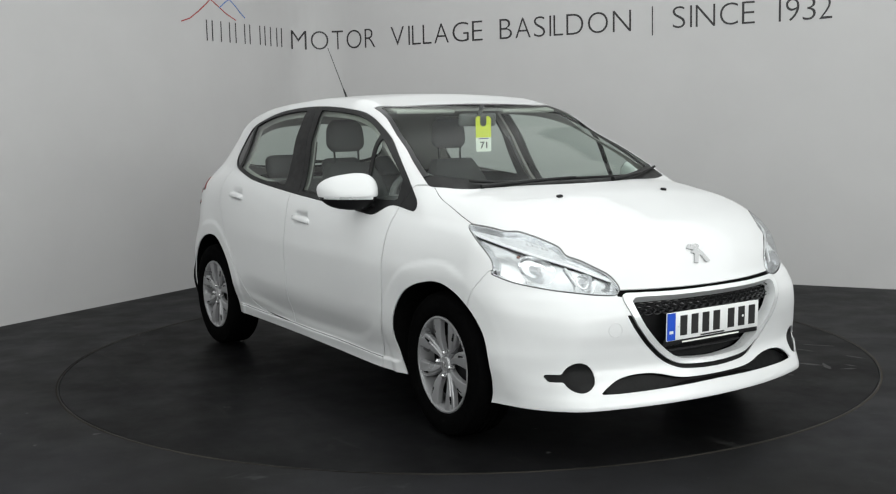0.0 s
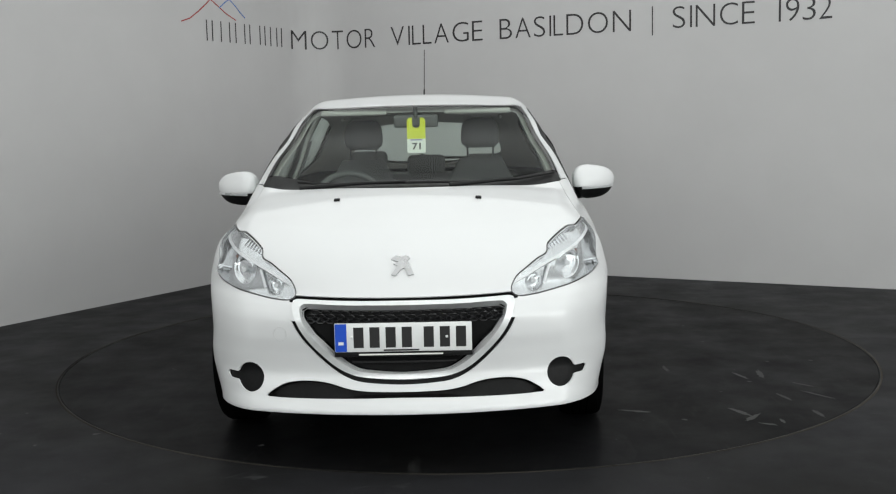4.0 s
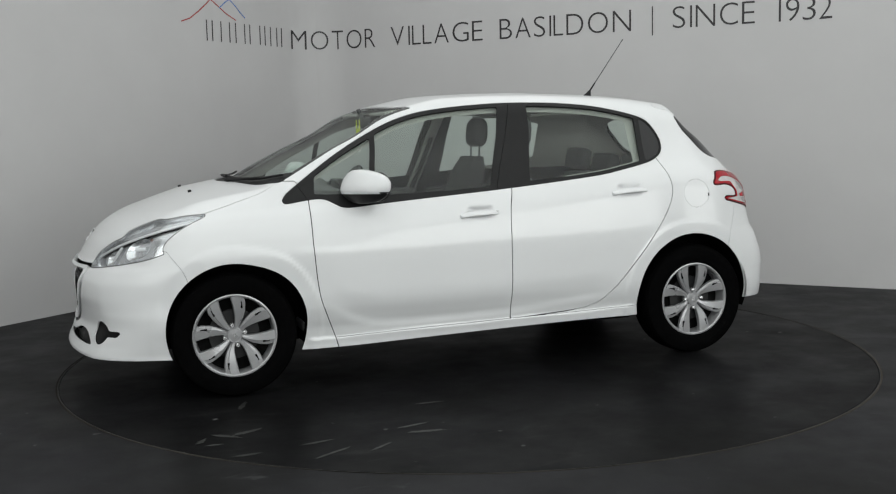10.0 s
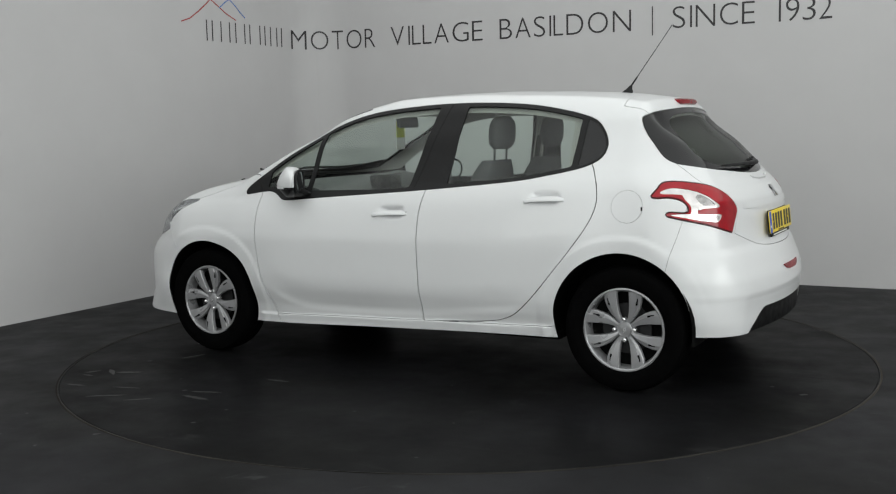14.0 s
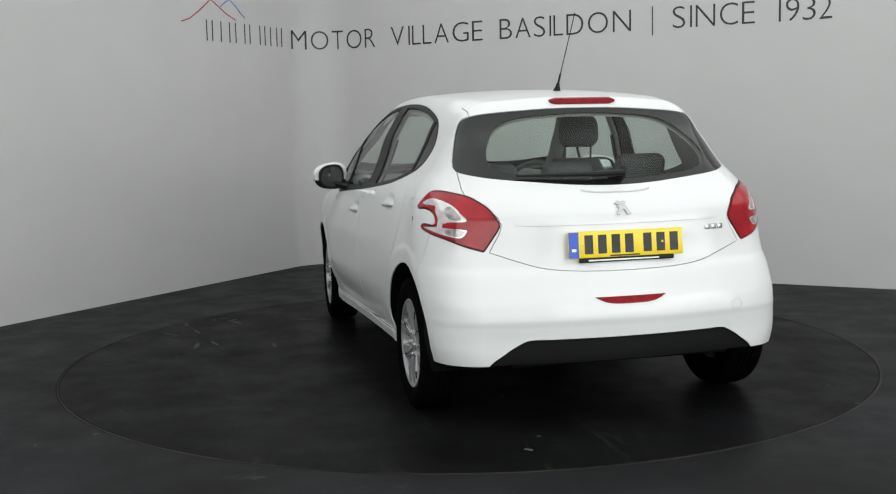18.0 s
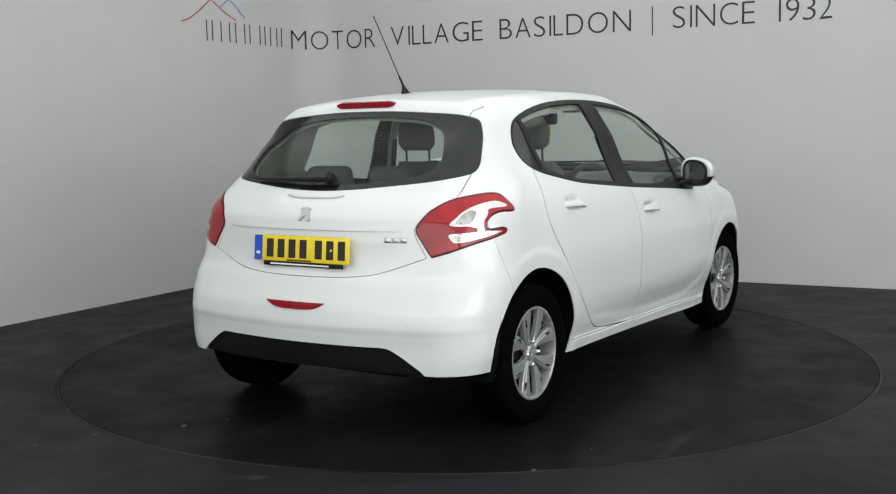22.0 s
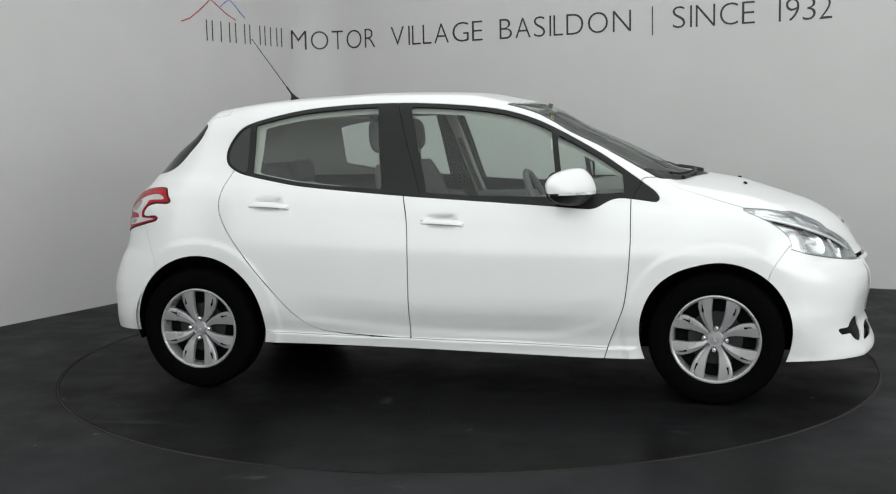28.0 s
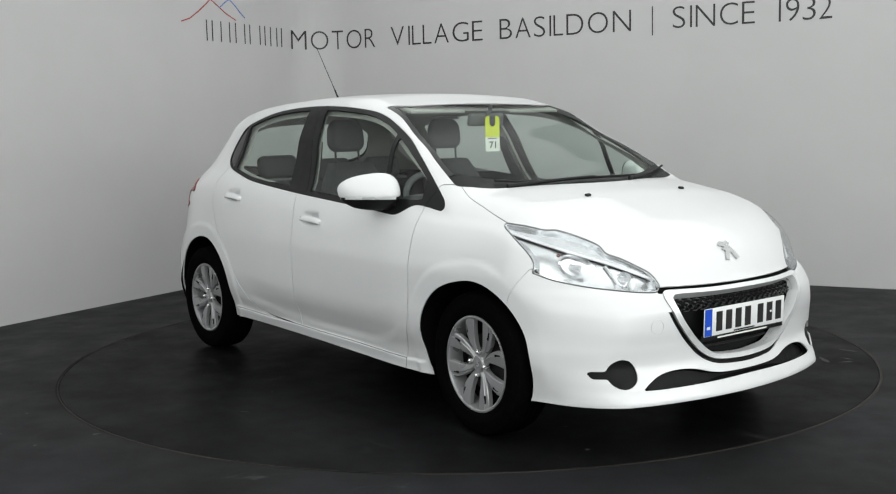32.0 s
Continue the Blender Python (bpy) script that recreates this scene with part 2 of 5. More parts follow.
# ---- room ----
def room():
    hole = 2.2265
    bm = bmesh.new()
    seg = 160
    inner = [bm.verts.new((hole * math.cos(2 * math.pi * k / seg), hole * math.sin(2 * math.pi * k / seg), 0)) for k in range(seg)]
    low = [bm.verts.new((v.co.x, v.co.y, -0.06)) for v in inner]
    corners = [plan(-0.3, -0.3), plan(-0.3, LEN_L + 0.3), plan(LEN_R + 0.3, LEN_L + 0.3), plan(LEN_R + 0.3, -0.3)]
    outer = []
    for k in range(seg):
        d = Vector((math.cos(2 * math.pi * k / seg), math.sin(2 * math.pi * k / seg), 0))
        best = 1e9
        for i in range(4):
            p, q = corners[i], corners[(i + 1) % 4]
            e = q - p
            den = d.x * e.y - d.y * e.x
            if abs(den) > 1e-9:
                s = (p.x * e.y - p.y * e.x) / den
                u = (p.x * d.y - p.y * d.x) / den
                if s > 0 and -1e-6 <= u <= 1 + 1e-6:
                    best = min(best, s)
        outer.append(bm.verts.new(d * best))
    for k in range(seg):
        j = (k + 1) % seg
        bm.faces.new((inner[k], outer[k], outer[j], inner[j]))
        bm.faces.new((inner[j], low[j], low[k], inner[k]))
    fl = part("floor", bm, FLOOR)
    tagged(fl, "scuffed black rubber-painted studio floor round the turntable", "floor", kind="structure")
    # thin metal edge round the opening, its glint painted as pale patches
    bm = bmesh.new()
    rows = []
    for rr, z in ((hole - 0.0040, -0.03), (hole - 0.0040, 0.0012), (hole - 0.0015, 0.0022), (hole + 0.0025, 0.0022), (hole + 0.0035, 0.0)):
        rows.append([bm.verts.new((rr * math.cos(2 * math.pi * k / seg), rr * math.sin(2 * math.pi * k / seg), z)) for k in range(seg)])
    for a, b in zip(rows, rows[1:]):
        for k in range(seg):
            bm.faces.new((a[k], b[k], b[(k + 1) % seg], a[(k + 1) % seg]))
    tagged(part("trim", bm, simple("glint_edge_metal", (0.036, 0.032, 0.027), 0.8, spread=0.95, scale=0.7, spec=0.05)),
           "thin metal edging round the turntable with a painted glint", "trim", kind="structure")
    bm = bmesh.new()
    cyl(bm, 2.6, 2.6, 0.04, Matrix.Translation((0, 0, -0.08)), 64)
    tagged(part("ground", bm, SEAM), "dark pit floor below the turntable", "floor", kind="structure")

    # both seen walls and the cove between them are one curved sheet with thickness
    path = [plan(0, LEN_L)]
    path += [plan(0, LEN_L - (LEN_L - COVE) * i / 8) for i in range(1, 9)]
    ax = plan(COVE, COVE)
    for i in range(1, 16):
        t = math.pi / 2 * i / 16
        path.append(ax - RIGHT * COVE * math.cos(t) - LEFT * COVE * math.sin(t))
    path += [plan(COVE + (LEN_R - COVE) * i / 8, 0) for i in range(0, 9)]

    def wall_of(name, pts, label, thick=0.12, mat=WALL):
        bm = bmesh.new()
        rows = []
        n = len(pts)
        for i, p in enumerate(pts):
            d = (pts[min(i + 1, n - 1)] - pts[max(i - 1, 0)]).normalized()
            out = Vector((-d.y, d.x, 0)) * thick
            rows.append([bm.verts.new(q) for q in (p, p + Vector((0, 0, HIGH)), p + out + Vector((0, 0, HIGH)), p + out)])
        for a, b in zip(rows, rows[1:]):
            for k in range(4):
                bm.faces.new((a[k], b[k], b[(k + 1) % 4], a[(k + 1) % 4]))
        bm.faces.new(rows[0])
        bm.faces.new(rows[-1][::-1])
        return tagged(part(name, bm, mat), label, "wall", kind="structure")

    cut = 9 + 8
    wall_of("wall_west", path[:cut], "smooth pale grey painted studio wall, one half of the rounded corner")
    wall_of("wall_north", path[cut - 1:], "smooth pale grey painted studio wall with the black lettering")
    # unseen walls close the room; white is chosen to bounce light onto the car
    wall_of("wall_east", [plan(LEN_R, 0), plan(LEN_R, LEN_L)], "unseen plain studio wall, made white to bounce light", mat=CEIL)
    wall_of("wall_south", [plan(LEN_R, LEN_L), plan(0, LEN_L)], "unseen plain studio wall behind the camera, made white to bounce light", mat=CEIL)
    bm = bmesh.new()
    lo = [bm.verts.new(plan(a, b, HIGH)) for a, b in ((-0.2, -0.2), (LEN_R + 0.2, -0.2), (LEN_R + 0.2, LEN_L + 0.2), (-0.2, LEN_L + 0.2))]
    hi = [bm.verts.new(v.co + Vector((0, 0, 0.12))) for v in lo]
    bm.faces.new(lo)
    bm.faces.new(hi[::-1])
    for i in range(4):
        bm.faces.new((lo[i], lo[(i + 1) % 4], hi[(i + 1) % 4], hi[i]))
    tagged(part("ceiling", bm, CEIL), "plain white studio ceiling", "ceiling", kind="structure")
    for p, w, h, m, wall in LIGHTS:
        if wall:
            # housing of an added fill panel, out of view
            lamp = thing("wall_fill", "unseen long white panel added on the wall as fill light", "wall light", "softboxes on the walls",
                         Matrix.Translation(p - wall * 0.13) @ m @ Matrix.Rotation(math.pi, 4, "X"))
        else:
            lamp = thing("ceiling_light", "very large white softbox light panel hung below the ceiling", "ceiling light", "",
                         Matrix.Translation((p.x, p.y, HIGH)) @ m)
        bm = bmesh.new()
        for s in (-1, 1):
            box(bm, (-w / 2 - 0.04, s * (h / 2 + 0.02) - 0.02, -0.12), (w / 2 + 0.04, s * (h / 2 + 0.02) + 0.02, 0))
            box(bm, (s * (w / 2 + 0.02) - 0.02, -h / 2, -0.12), (s * (w / 2 + 0.02) + 0.02, h / 2, 0))
        part("frame", bm, CEIL, lamp)
        bm = bmesh.new()
        box(bm, (-w / 2, -h / 2, -0.10), (w / 2, h / 2, -0.08))
        part("diffuser", bm, GLOW, lamp)


room()


def turntable():
    top = thing("turntable", "round black turntable deck set flush in the floor, scuffed and dusty", "turntable")
    bm = bmesh.new()
    seg, r = 160, 2.2145
    ring = [(r - 0.004, 0.0), (r, -0.004), (r, -0.055)]
    rows = []
    for rr, z in ring:
        rows.append([bm.verts.new((rr * math.cos(2 * math.pi * k / seg), rr * math.sin(2 * math.pi * k / seg), z)) for k in range(seg)])
    bm.faces.new(rows[0])
    bm.faces.new(rows[-1][::-1])
    for a, b in zip(rows, rows[1:]):
        for k in range(seg):
            bm.faces.new((a[k], b[k], b[(k + 1) % seg], a[(k + 1) % seg]))
    part("deck", bm, DISC, top)
    bm = bmesh.new()
    rows = []
    for rr, z in ((r + 0.0025, -0.05), (r + 0.0025, 0.0005), (r + 0.0065, 0.0005), (r + 0.0065, -0.05)):
        rows.append([bm.verts.new((rr * math.cos(2 * math.pi * k / seg), rr * math.sin(2 * math.pi * k / seg), z)) for k in range(seg)])
    for a, b in zip(rows, rows[1:]):
        for k in range(seg):
            bm.faces.new((a[k], b[k], b[(k + 1) % seg], a[(k + 1) % seg]))
    part("rim", bm, simple("worn_rim_steel", (0.010, 0.010, 0.010), 0.5, metal=0.4, spread=0.9, scale=1.2), top, "thin worn metal edge")
    # dried smears and specks on the deck
    rng = random.Random(7)
    pale = simple("dried_smear", (0.020, 0.020, 0.019), 0.45, spread=0.6, scale=14, spec=0.3)
    for x, y, ln, wd, turn in ((0.725, 1.49, 0.22, 0.036, -8), (0.96, 1.63, 0.16, 0.020, 38), (1.44, 1.20, 0.17, 0.034, 25), (1.60, 1.34, 0.08, 0.020, 0), (1.20, 1.47, 0.16, 0.024, 12),
                               (1.64, 1.27, 0.09, 0.030, 60), (1.17, 1.64, 0.22, 0.020, 30), (1.53, 1.23, 0.15, 0.030, -40), (1.39, 0.74, 0.15, 0.030, 70), (1.49, 1.53, 0.13, 0.030, 5),
                               (0.75, 1.38, 0.16, 0.024, 15), (0.56, 1.04, 0.14, 0.026, 0), (-0.74, 1.887, 0.020, 0.012, 0)):
        bm = bmesh.new()
        n = 26
        ring = []
        for k in range(n):
            a = 2 * math.pi * k / n
            r = rng.uniform(0.60, 1.10)
            ring.append((r * ln / 2 * math.cos(a), r * wd / 2 * math.sin(a)))
        prism(bm, ring, 0.0008, Matrix.Translation((x, y, 0.0004)) @ Matrix.Rotation(radians(turn), 4, "Z"))
        part("smear", bm, pale, top, "pale dried smear")
    return top


TURNTABLE = turntable()


# ---- body shape ----
KNOTS = {}


def lerp(x, pts):
    """Monotone cubic through the knots, straight beyond the ends; the slopes are worked out once."""
    key = tuple(pts)
    if key not in KNOTS:
        a = np.array(pts, float).reshape(-1, 2)
        a = a[np.argsort(a[:, 0])]
        px, py = a[:, 0], a[:, 1]
        h = np.diff(px)
        d = np.diff(py) / h
        m = np.zeros(len(px))
        m[0], m[-1] = d[0], d[-1]
        for i in range(1, len(px) - 1):
            if d[i - 1] * d[i] > 0:
                w1, w2 = 2 * h[i] + h[i - 1], h[i] + 2 * h[i - 1]
                m[i] = (w1 + w2) / (w1 / d[i - 1] + w2 / d[i])
        KNOTS[key] = px, py, h, m
    px, py, h, m = KNOTS[key]
    x = np.asarray(x, float)
    i = np.minimum(np.maximum(np.searchsorted(px, x) - 1, 0), len(h) - 1)
    t = (np.minimum(np.maximum(x, px[0]), px[-1]) - px[i]) / h[i]
    u = 1 - t
    out = (1 + 2 * t) * u * u * py[i] + t * t * (3 - 2 * t) * py[i + 1] + t * u * h[i] * (u * m[i] - t * m[i + 1])
    return out + np.minimum(x - px[0], 0) * m[0] + np.maximum(x - px[-1], 0) * m[-1]


def smooth(a, b, x):
    t = np.minimum(np.maximum((x - a) / (b - a), 0), 1)
    return t * t * (3 - 2 * t)


TOP = [-1.6, 1.3600, -1.36, 1.4040, -1.24, 1.4225, -1.08, 1.4432, -0.92, 1.4552, -0.75, 1.4636, -0.59, 1.4682, -0.42, 1.4735, -0.26, 1.4717, -0.09, 1.4668, 0.08, 1.4579, 0.25, 1.4256, 0.33, 1.4082, 0.42, 1.3806, 0.59, 1.2837, 0.76, 1.2083, 0.94, 1.1216, 1.1, 1.0425, 1.19, 1.0270, 1.27, 1.0127, 1.39, 0.9900, 1.5, 0.9560, 1.64, 0.9080, 1.75, 0.8680, 1.85, 0.8260, 1.92, 0.7779, 2, 0.6917]
CROWN = [-1.4, 0.1438, -0.5, 0.1053, 0.2, 0.0842, 0.9, 0.0980, 1.2, 0.1079, 1.45, 0.1085, 1.8, 0.0902]
NOSE = [0.16, 1.9900, 0.19, 2.0150, 0.215, 2.0280, 0.24, 2.0200, 0.27, 2.0060, 0.3, 1.9970, 0.36, 1.9779, 0.43, 1.9862, 0.5, 2.0037, 0.56, 2.0102, 0.62, 1.9882, 0.66, 1.9554, 0.7, 1.9388, 0.76, 1.9151, 0.82, 1.8865, 0.95, 1.7843]
TAIL = [0.16, -1.8152, 0.21, -1.8669, 0.275, -1.8932, 0.34, -1.9010, 0.4, -1.9041, 0.46, -1.9083, 0.53, -1.9003, 0.6, -1.8761, 0.66, -1.8530, 0.7, -1.8320, 0.76, -1.8220, 0.83, -1.8180, 0.9, -1.8080, 0.96, -1.7720, 1.02, -1.7092, 1.1, -1.6434, 1.18, -1.5635, 1.28, -1.4360, 1.37, -1.3633, 1.45, -1.3232]
SECTION = [0.14, 0.7952, 0.19, 0.8095, 0.22, 0.8110, 0.27, 0.8213, 0.31, 0.8309, 0.36, 0.8484, 0.42, 0.8612, 0.55, 0.8680, 0.68, 0.8720, 0.78, 0.8590, 0.86, 0.8400, 0.92, 0.8156, 0.98, 0.7780, 1.1, 0.7299, 1.2, 0.6996, 1.3, 0.6477, 1.38, 0.6094, 1.46, 0.5848]
PLAN = [-1.95, 0.8595, -1.75, 0.8623, -1.6, 0.8337, -1.4, 0.8230, -1.27, 0.8200, -1, 0.8393, -0.6, 0.8494, -0.2, 0.8555, 0.3, 0.8654, 0.7, 0.8780, 1, 0.8660, 1.27, 0.8401, 1.45, 0.8337, 1.6, 0.8051, 1.75, 0.7629, 1.95, 0.7107]
GREEN = [-1.7, 0.8246, -1.5, 0.8392, -1.3, 0.8637, -1, 0.9206, -0.6, 0.9844, -0.2, 0.9969, 0.2, 0.9920, 0.6, 0.9799, 0.9, 0.9594, 1.2, 0.9383]
LOW = [-1.9, 0.0397, -1.5, 0.0174, -0.9, -0.0021, 0.9, -0.0149, 1.5, 0.0205, 1.9, 0.0388]
SHAPE = [0.293, 0.129, 0.167, 0.27, -0.05, -0.03, 0.194, 0.061, 0.240, 0.130]
ARCH = ((1.257, 0.335, 0.323), (-1.262, 0.330, 0.344))


def arch(x, z, k):
    """Distance from the edge of a wheel arch, below zero in the opening; it widens towards the sill."""
    ax, az, ar = ARCH[k]
    wider = 0.030 * smooth(1.20, 0.93, x) if k == 0 else 0.0
    return np.hypot(x - ax, z - az) - ar - wider


def side_y(x, z):
    belt = 0.98 + (0.15 - x) * 0.07
    zz = z - (belt - 0.98) * smooth(0.6, 0.95, z)
    w = lerp(zz, SECTION) * lerp(x, PLAN) / 0.866
    high = smooth(0.95, 1.40, z)
    w = w * (1 + (lerp(x, GREEN) - 1) * high) + lerp(x, LOW) * smooth(0.5, 0.3, z)
    fold = lerp(x, [-0.9, 0.42, -0.72, 0.396, -0.42, 0.365, -0.13, 0.345, 0.17, 0.333, 0.47, 0.337, 0.65, 0.368, 0.80, 0.45])
    w = w - 0.008 * smooth(fold + 0.12, fold, z) * smooth(fold - 0.05, fold, z) * smooth(-0.86, -0.60, x) * smooth(0.84, 0.64, x)
    w = w - 0.010 * smooth(0.70, 0.98, x) * smooth(1.40, 1.05, x) * smooth(0.80, 0.50, z)
    edge = 0.275 - 0.022 * x
    w = w + 0.010 * smooth(edge + 0.006, edge - 0.006, z) * smooth(-0.92, -0.86, x) * smooth(0.92, 0.86, x)
    for hx, hz in ((-0.010, 0.846), (-0.880, 0.929)):
        w = w - 0.028 * np.exp(-((x - hx) / 0.062) ** 4 - ((z - hz) / 0.026) ** 4)
    for k in (0, 1):
        far = smooth(1.34, 1.52, x) if k == 0 else smooth(-1.36, -1.52, x)
        w = w + 0.0065 * (1 - 0.75 * far) * smooth(0.092, 0.060, arch(x, z, k))
    return w


def top_z(x, y):
    return lerp(x, TOP) - lerp(x, CROWN) * y * y


def nose_x(y, z):
    k = SHAPE[0] + SHAPE[1] * smooth(0.40, 0.70, z)
    return lerp(z, NOSE) - k * y * y - SHAPE[2] * np.abs(y) ** 6


def tail_x(y, z):
    k = SHAPE[3] + SHAPE[4] * smooth(0.9, 0.6, z)
    return lerp(z, TAIL) + 0.004 * smooth(0.478, 0.448, z) * smooth(0.30, 0.40, z) + k * y * y + SHAPE[5] * np.abs(y) ** 6


def fillet(a, b, r):
    p, q = a + r, b + r
    return np.where((p > 0) & (q > 0), np.sqrt(np.maximum(p, 0) ** 2 + np.maximum(q, 0) ** 2) - r, np.maximum(a, b))


def body_field(x, y, z):
    y = np.abs(y)
    s, t = y - side_y(x, z), z - top_z(x, y)
    n, r = (x - nose_x(y, z)) * 0.9, (tail_x(y, z) - x) * 0.85
    v = fillet(s, t, 0.09)
    v = fillet(v, n, 0.12 + (max(SHAPE[9], 0.02) - 0.12) * smooth(0.85, 0.55, z))
    return fillet(v, r, 0.03 + (max(SHAPE[8], 0.03) - 0.03) * smooth(1.36, 1.05, z))


# ---- shell of the car: a smooth surface, cut along the panel lines ----
CAR = thing("car", "clean white five-door hatchback parked on the turntable", "car")


def shell(step):
    """The outer skin as quads: points of a box drawn inwards onto the body field."""
    c = np.array((0.03, 0, 0.75))
    hx, hy, hz = 2.06, 0.96, 0.86
    nx, ny, nz = round(2 * hx / step), round(2 * hy / step), round(2 * hz / step)
    gx, gy, gz = np.linspace(-hx, hx, nx + 1), np.linspace(-hy, hy, ny + 1), np.linspace(-hz, hz, nz + 1)
    pts, quads, base = [], [], 0
    for a, b, k, s in (("x", "z", hy, 1), ("x", "z", hy, -1), ("x", "y", hz, 1), ("y", "z", hx, 1), ("y", "z", hx, -1)):
        ga, gb = {"x": gx, "y": gy, "z": gz}[a], {"x": gx, "y": gy, "z": gz}[b]
        A, B = np.meshgrid(ga, gb, indexing="ij")
        o = {a: A, b: B}
        o[({"x", "y", "z"} - {a, b}).pop()] = np.full_like(A, k * s)
        p = np.stack([o["x"], o["y"], o["z"]], -1).reshape(-1, 3)
        n, m = len(ga), len(gb)
        i = (np.arange(n - 1)[:, None] * m + np.arange(m - 1)[None, :]).ravel()
        q = np.stack([i, i + m, i + m + 1, i + 1], -1)
        flip = (a + b == "xz" and s == 1) or (a + b == "yz" and s == -1)
        quads.append((q[:, ::-1] if flip else q) + base)
        pts.append(p)
        base += len(p)
    p, q = np.concatenate(pts), np.concatenate(quads)
    key, idx, inv = np.unique(np.round(p, 5), axis=0, return_index=True, return_inverse=True)
    p, q = p[idx], np.asarray(inv).ravel()[q]
    goal = np.stack([p[:, 0] * 0.70, p[:, 1] * 0.30, p[:, 2] * 0.22 - 0.20], -1) + c
    start = p + c
    lo, hi = np.zeros(len(p)), np.ones(len(p))
    for _ in range(22):
        mid = (lo + hi) / 2
        x = goal + (start - goal) * mid[:, None]
        inside = body_field(x[:, 0], x[:, 1], x[:, 2]) < 0
        lo, hi = np.where(inside, mid, lo), np.where(inside, hi, mid)
    return goal + (start - goal) * lo[:, None], q


class Skin:
    """Polygons over one growing list of points."""

    def __init__(self, pts, polys):
        self.p, self.f = np.asarray(pts, float), polys
        self.flat = np.fromiter(itertools.chain.from_iterable(polys), int)
        self.start = np.concatenate([[0], np.cumsum([len(f) for f in polys])])[:-1].astype(int)

    def cut(self, field, gap=0.0):
        """Two skins: where the field is below -gap, and where it is above gap."""
        used = np.unique(self.flat)
        val = np.full(len(self.p), 1e3)
        if len(used):
            val[used] = field(*self.p[used].T)
        return self.side(val, gap, -1), self.side(val, gap, 1)

    def side(self, val, gap, sign):
        if not self.f:
            return Skin(self.p, [])
        v = sign * val - gap
        v = np.where(np.abs(v) < 2e-4, 2e-4, v)
        at = v[self.flat]
        least, most = np.minimum.reduceat(at, self.start), np.maximum.reduceat(at, self.start)
        keep = [self.f[i] for i in np.nonzero(least > 0)[0]]
        fresh, made, n = [], {}, len(self.p)
        for q in np.nonzero((least <= 0) & (most > 0))[0]:
            f, out = self.f[q], []
            w = [v[i] for i in f]
            for i, j, a, b in zip(f, f[1:] + f[:1], w, w[1:] + w[:1]):
                if a > 0:
                    out.append(i)
                if (a > 0) != (b > 0):
                    k = (min(i, j), max(i, j))
                    if k not in made:
                        made[k] = n + len(fresh)
                        fresh.append(self.p[i] + (self.p[j] - self.p[i]) * (a / (a - b)))
                    out.append(made[k])
            if len(out) > 2:
                keep.append(tuple(out))
        return Skin(np.concatenate([self.p, np.array(fresh)]) if fresh else self.p, keep)

    def refine(self):
        """Each polygon split into four-sided pieces about its middle."""
        fresh, made, keep = self.p.tolist(), {}, []
        for f in self.f:
            c = [sum(fresh[i][k] for i in f) / len(f) for k in range(3)]
            ci = len(fresh)
            fresh.append(tuple(c))
            mids = []
            for i, j in zip(f, f[1:] + f[:1]):
                key = (min(i, j), max(i, j))
                if key not in made:
                    made[key] = len(fresh)
                    fresh.append(tuple((a + b) / 2 for a, b in zip(fresh[i], fresh[j])))
                mids.append(made[key])
            for k in range(len(f)):
                keep.append((f[k], mids[k], ci, mids[k - 1]))
        return Skin(fresh, keep)

    def mesh(self, name, mat, parent, label="", thick=0.006, inset=0.0):
        if not self.f:
            return None
        used = np.unique(self.flat)
        idx = np.zeros(len(self.p), int)
        idx[used] = np.arange(len(used))
        P = self.p[used]
        if inset:
            P = P - body_normal(P) * inset
        N = body_normal(P)
        faces = [[int(idx[i]) for i in f] for f in self.f]
        verts, norms, allf = [P], [N], list(faces)
        if thick:
            # back face and a rim with normals of its own, so that the edges stay crisp
            n = len(P)
            Q = P - N * thick
            verts.append(Q)
            norms.append(-N)
            allf += [[i + n for i in f[::-1]] for f in faces]
            count = {}
            for f in faces:
                for i, j in zip(f, f[1:] + f[:1]):
                    count[(i, j)] = 1
            base, rim, rn = 2 * n, [], []
            for i, j in count:
                if (j, i) in count:
                    continue
                d = np.cross(P[j] - P[i], N[i])
                ln = np.linalg.norm(d)
                if ln < 1e-9:
                    continue
                allf.append([base, base + 1, base + 2, base + 3])
                rim += [P[j], P[i], Q[i], Q[j]]
                rn += [d / ln] * 4
                base += 4
            if rim:
                verts.append(np.array(rim))
                norms.append(np.array(rn))
        me = bpy.data.meshes.new(name)
        me.from_pydata(np.concatenate(verts).tolist(), [], allf)
        me.shade_smooth()
        me.normals_split_custom_set_from_vertices(np.concatenate(norms).tolist())
        me.materials.append(mat)
        ob = new(name, me)
        ob.parent = parent
        return tagged(ob, label) if label else ob


def body_normal(P):
    e = 0.004
    g = np.stack([body_field(*(P + d).T) - body_field(*(P - d).T) for d in np.eye(3) * e], -1)
    return g / np.maximum(np.linalg.norm(g, axis=1), 1e-9)[:, None]


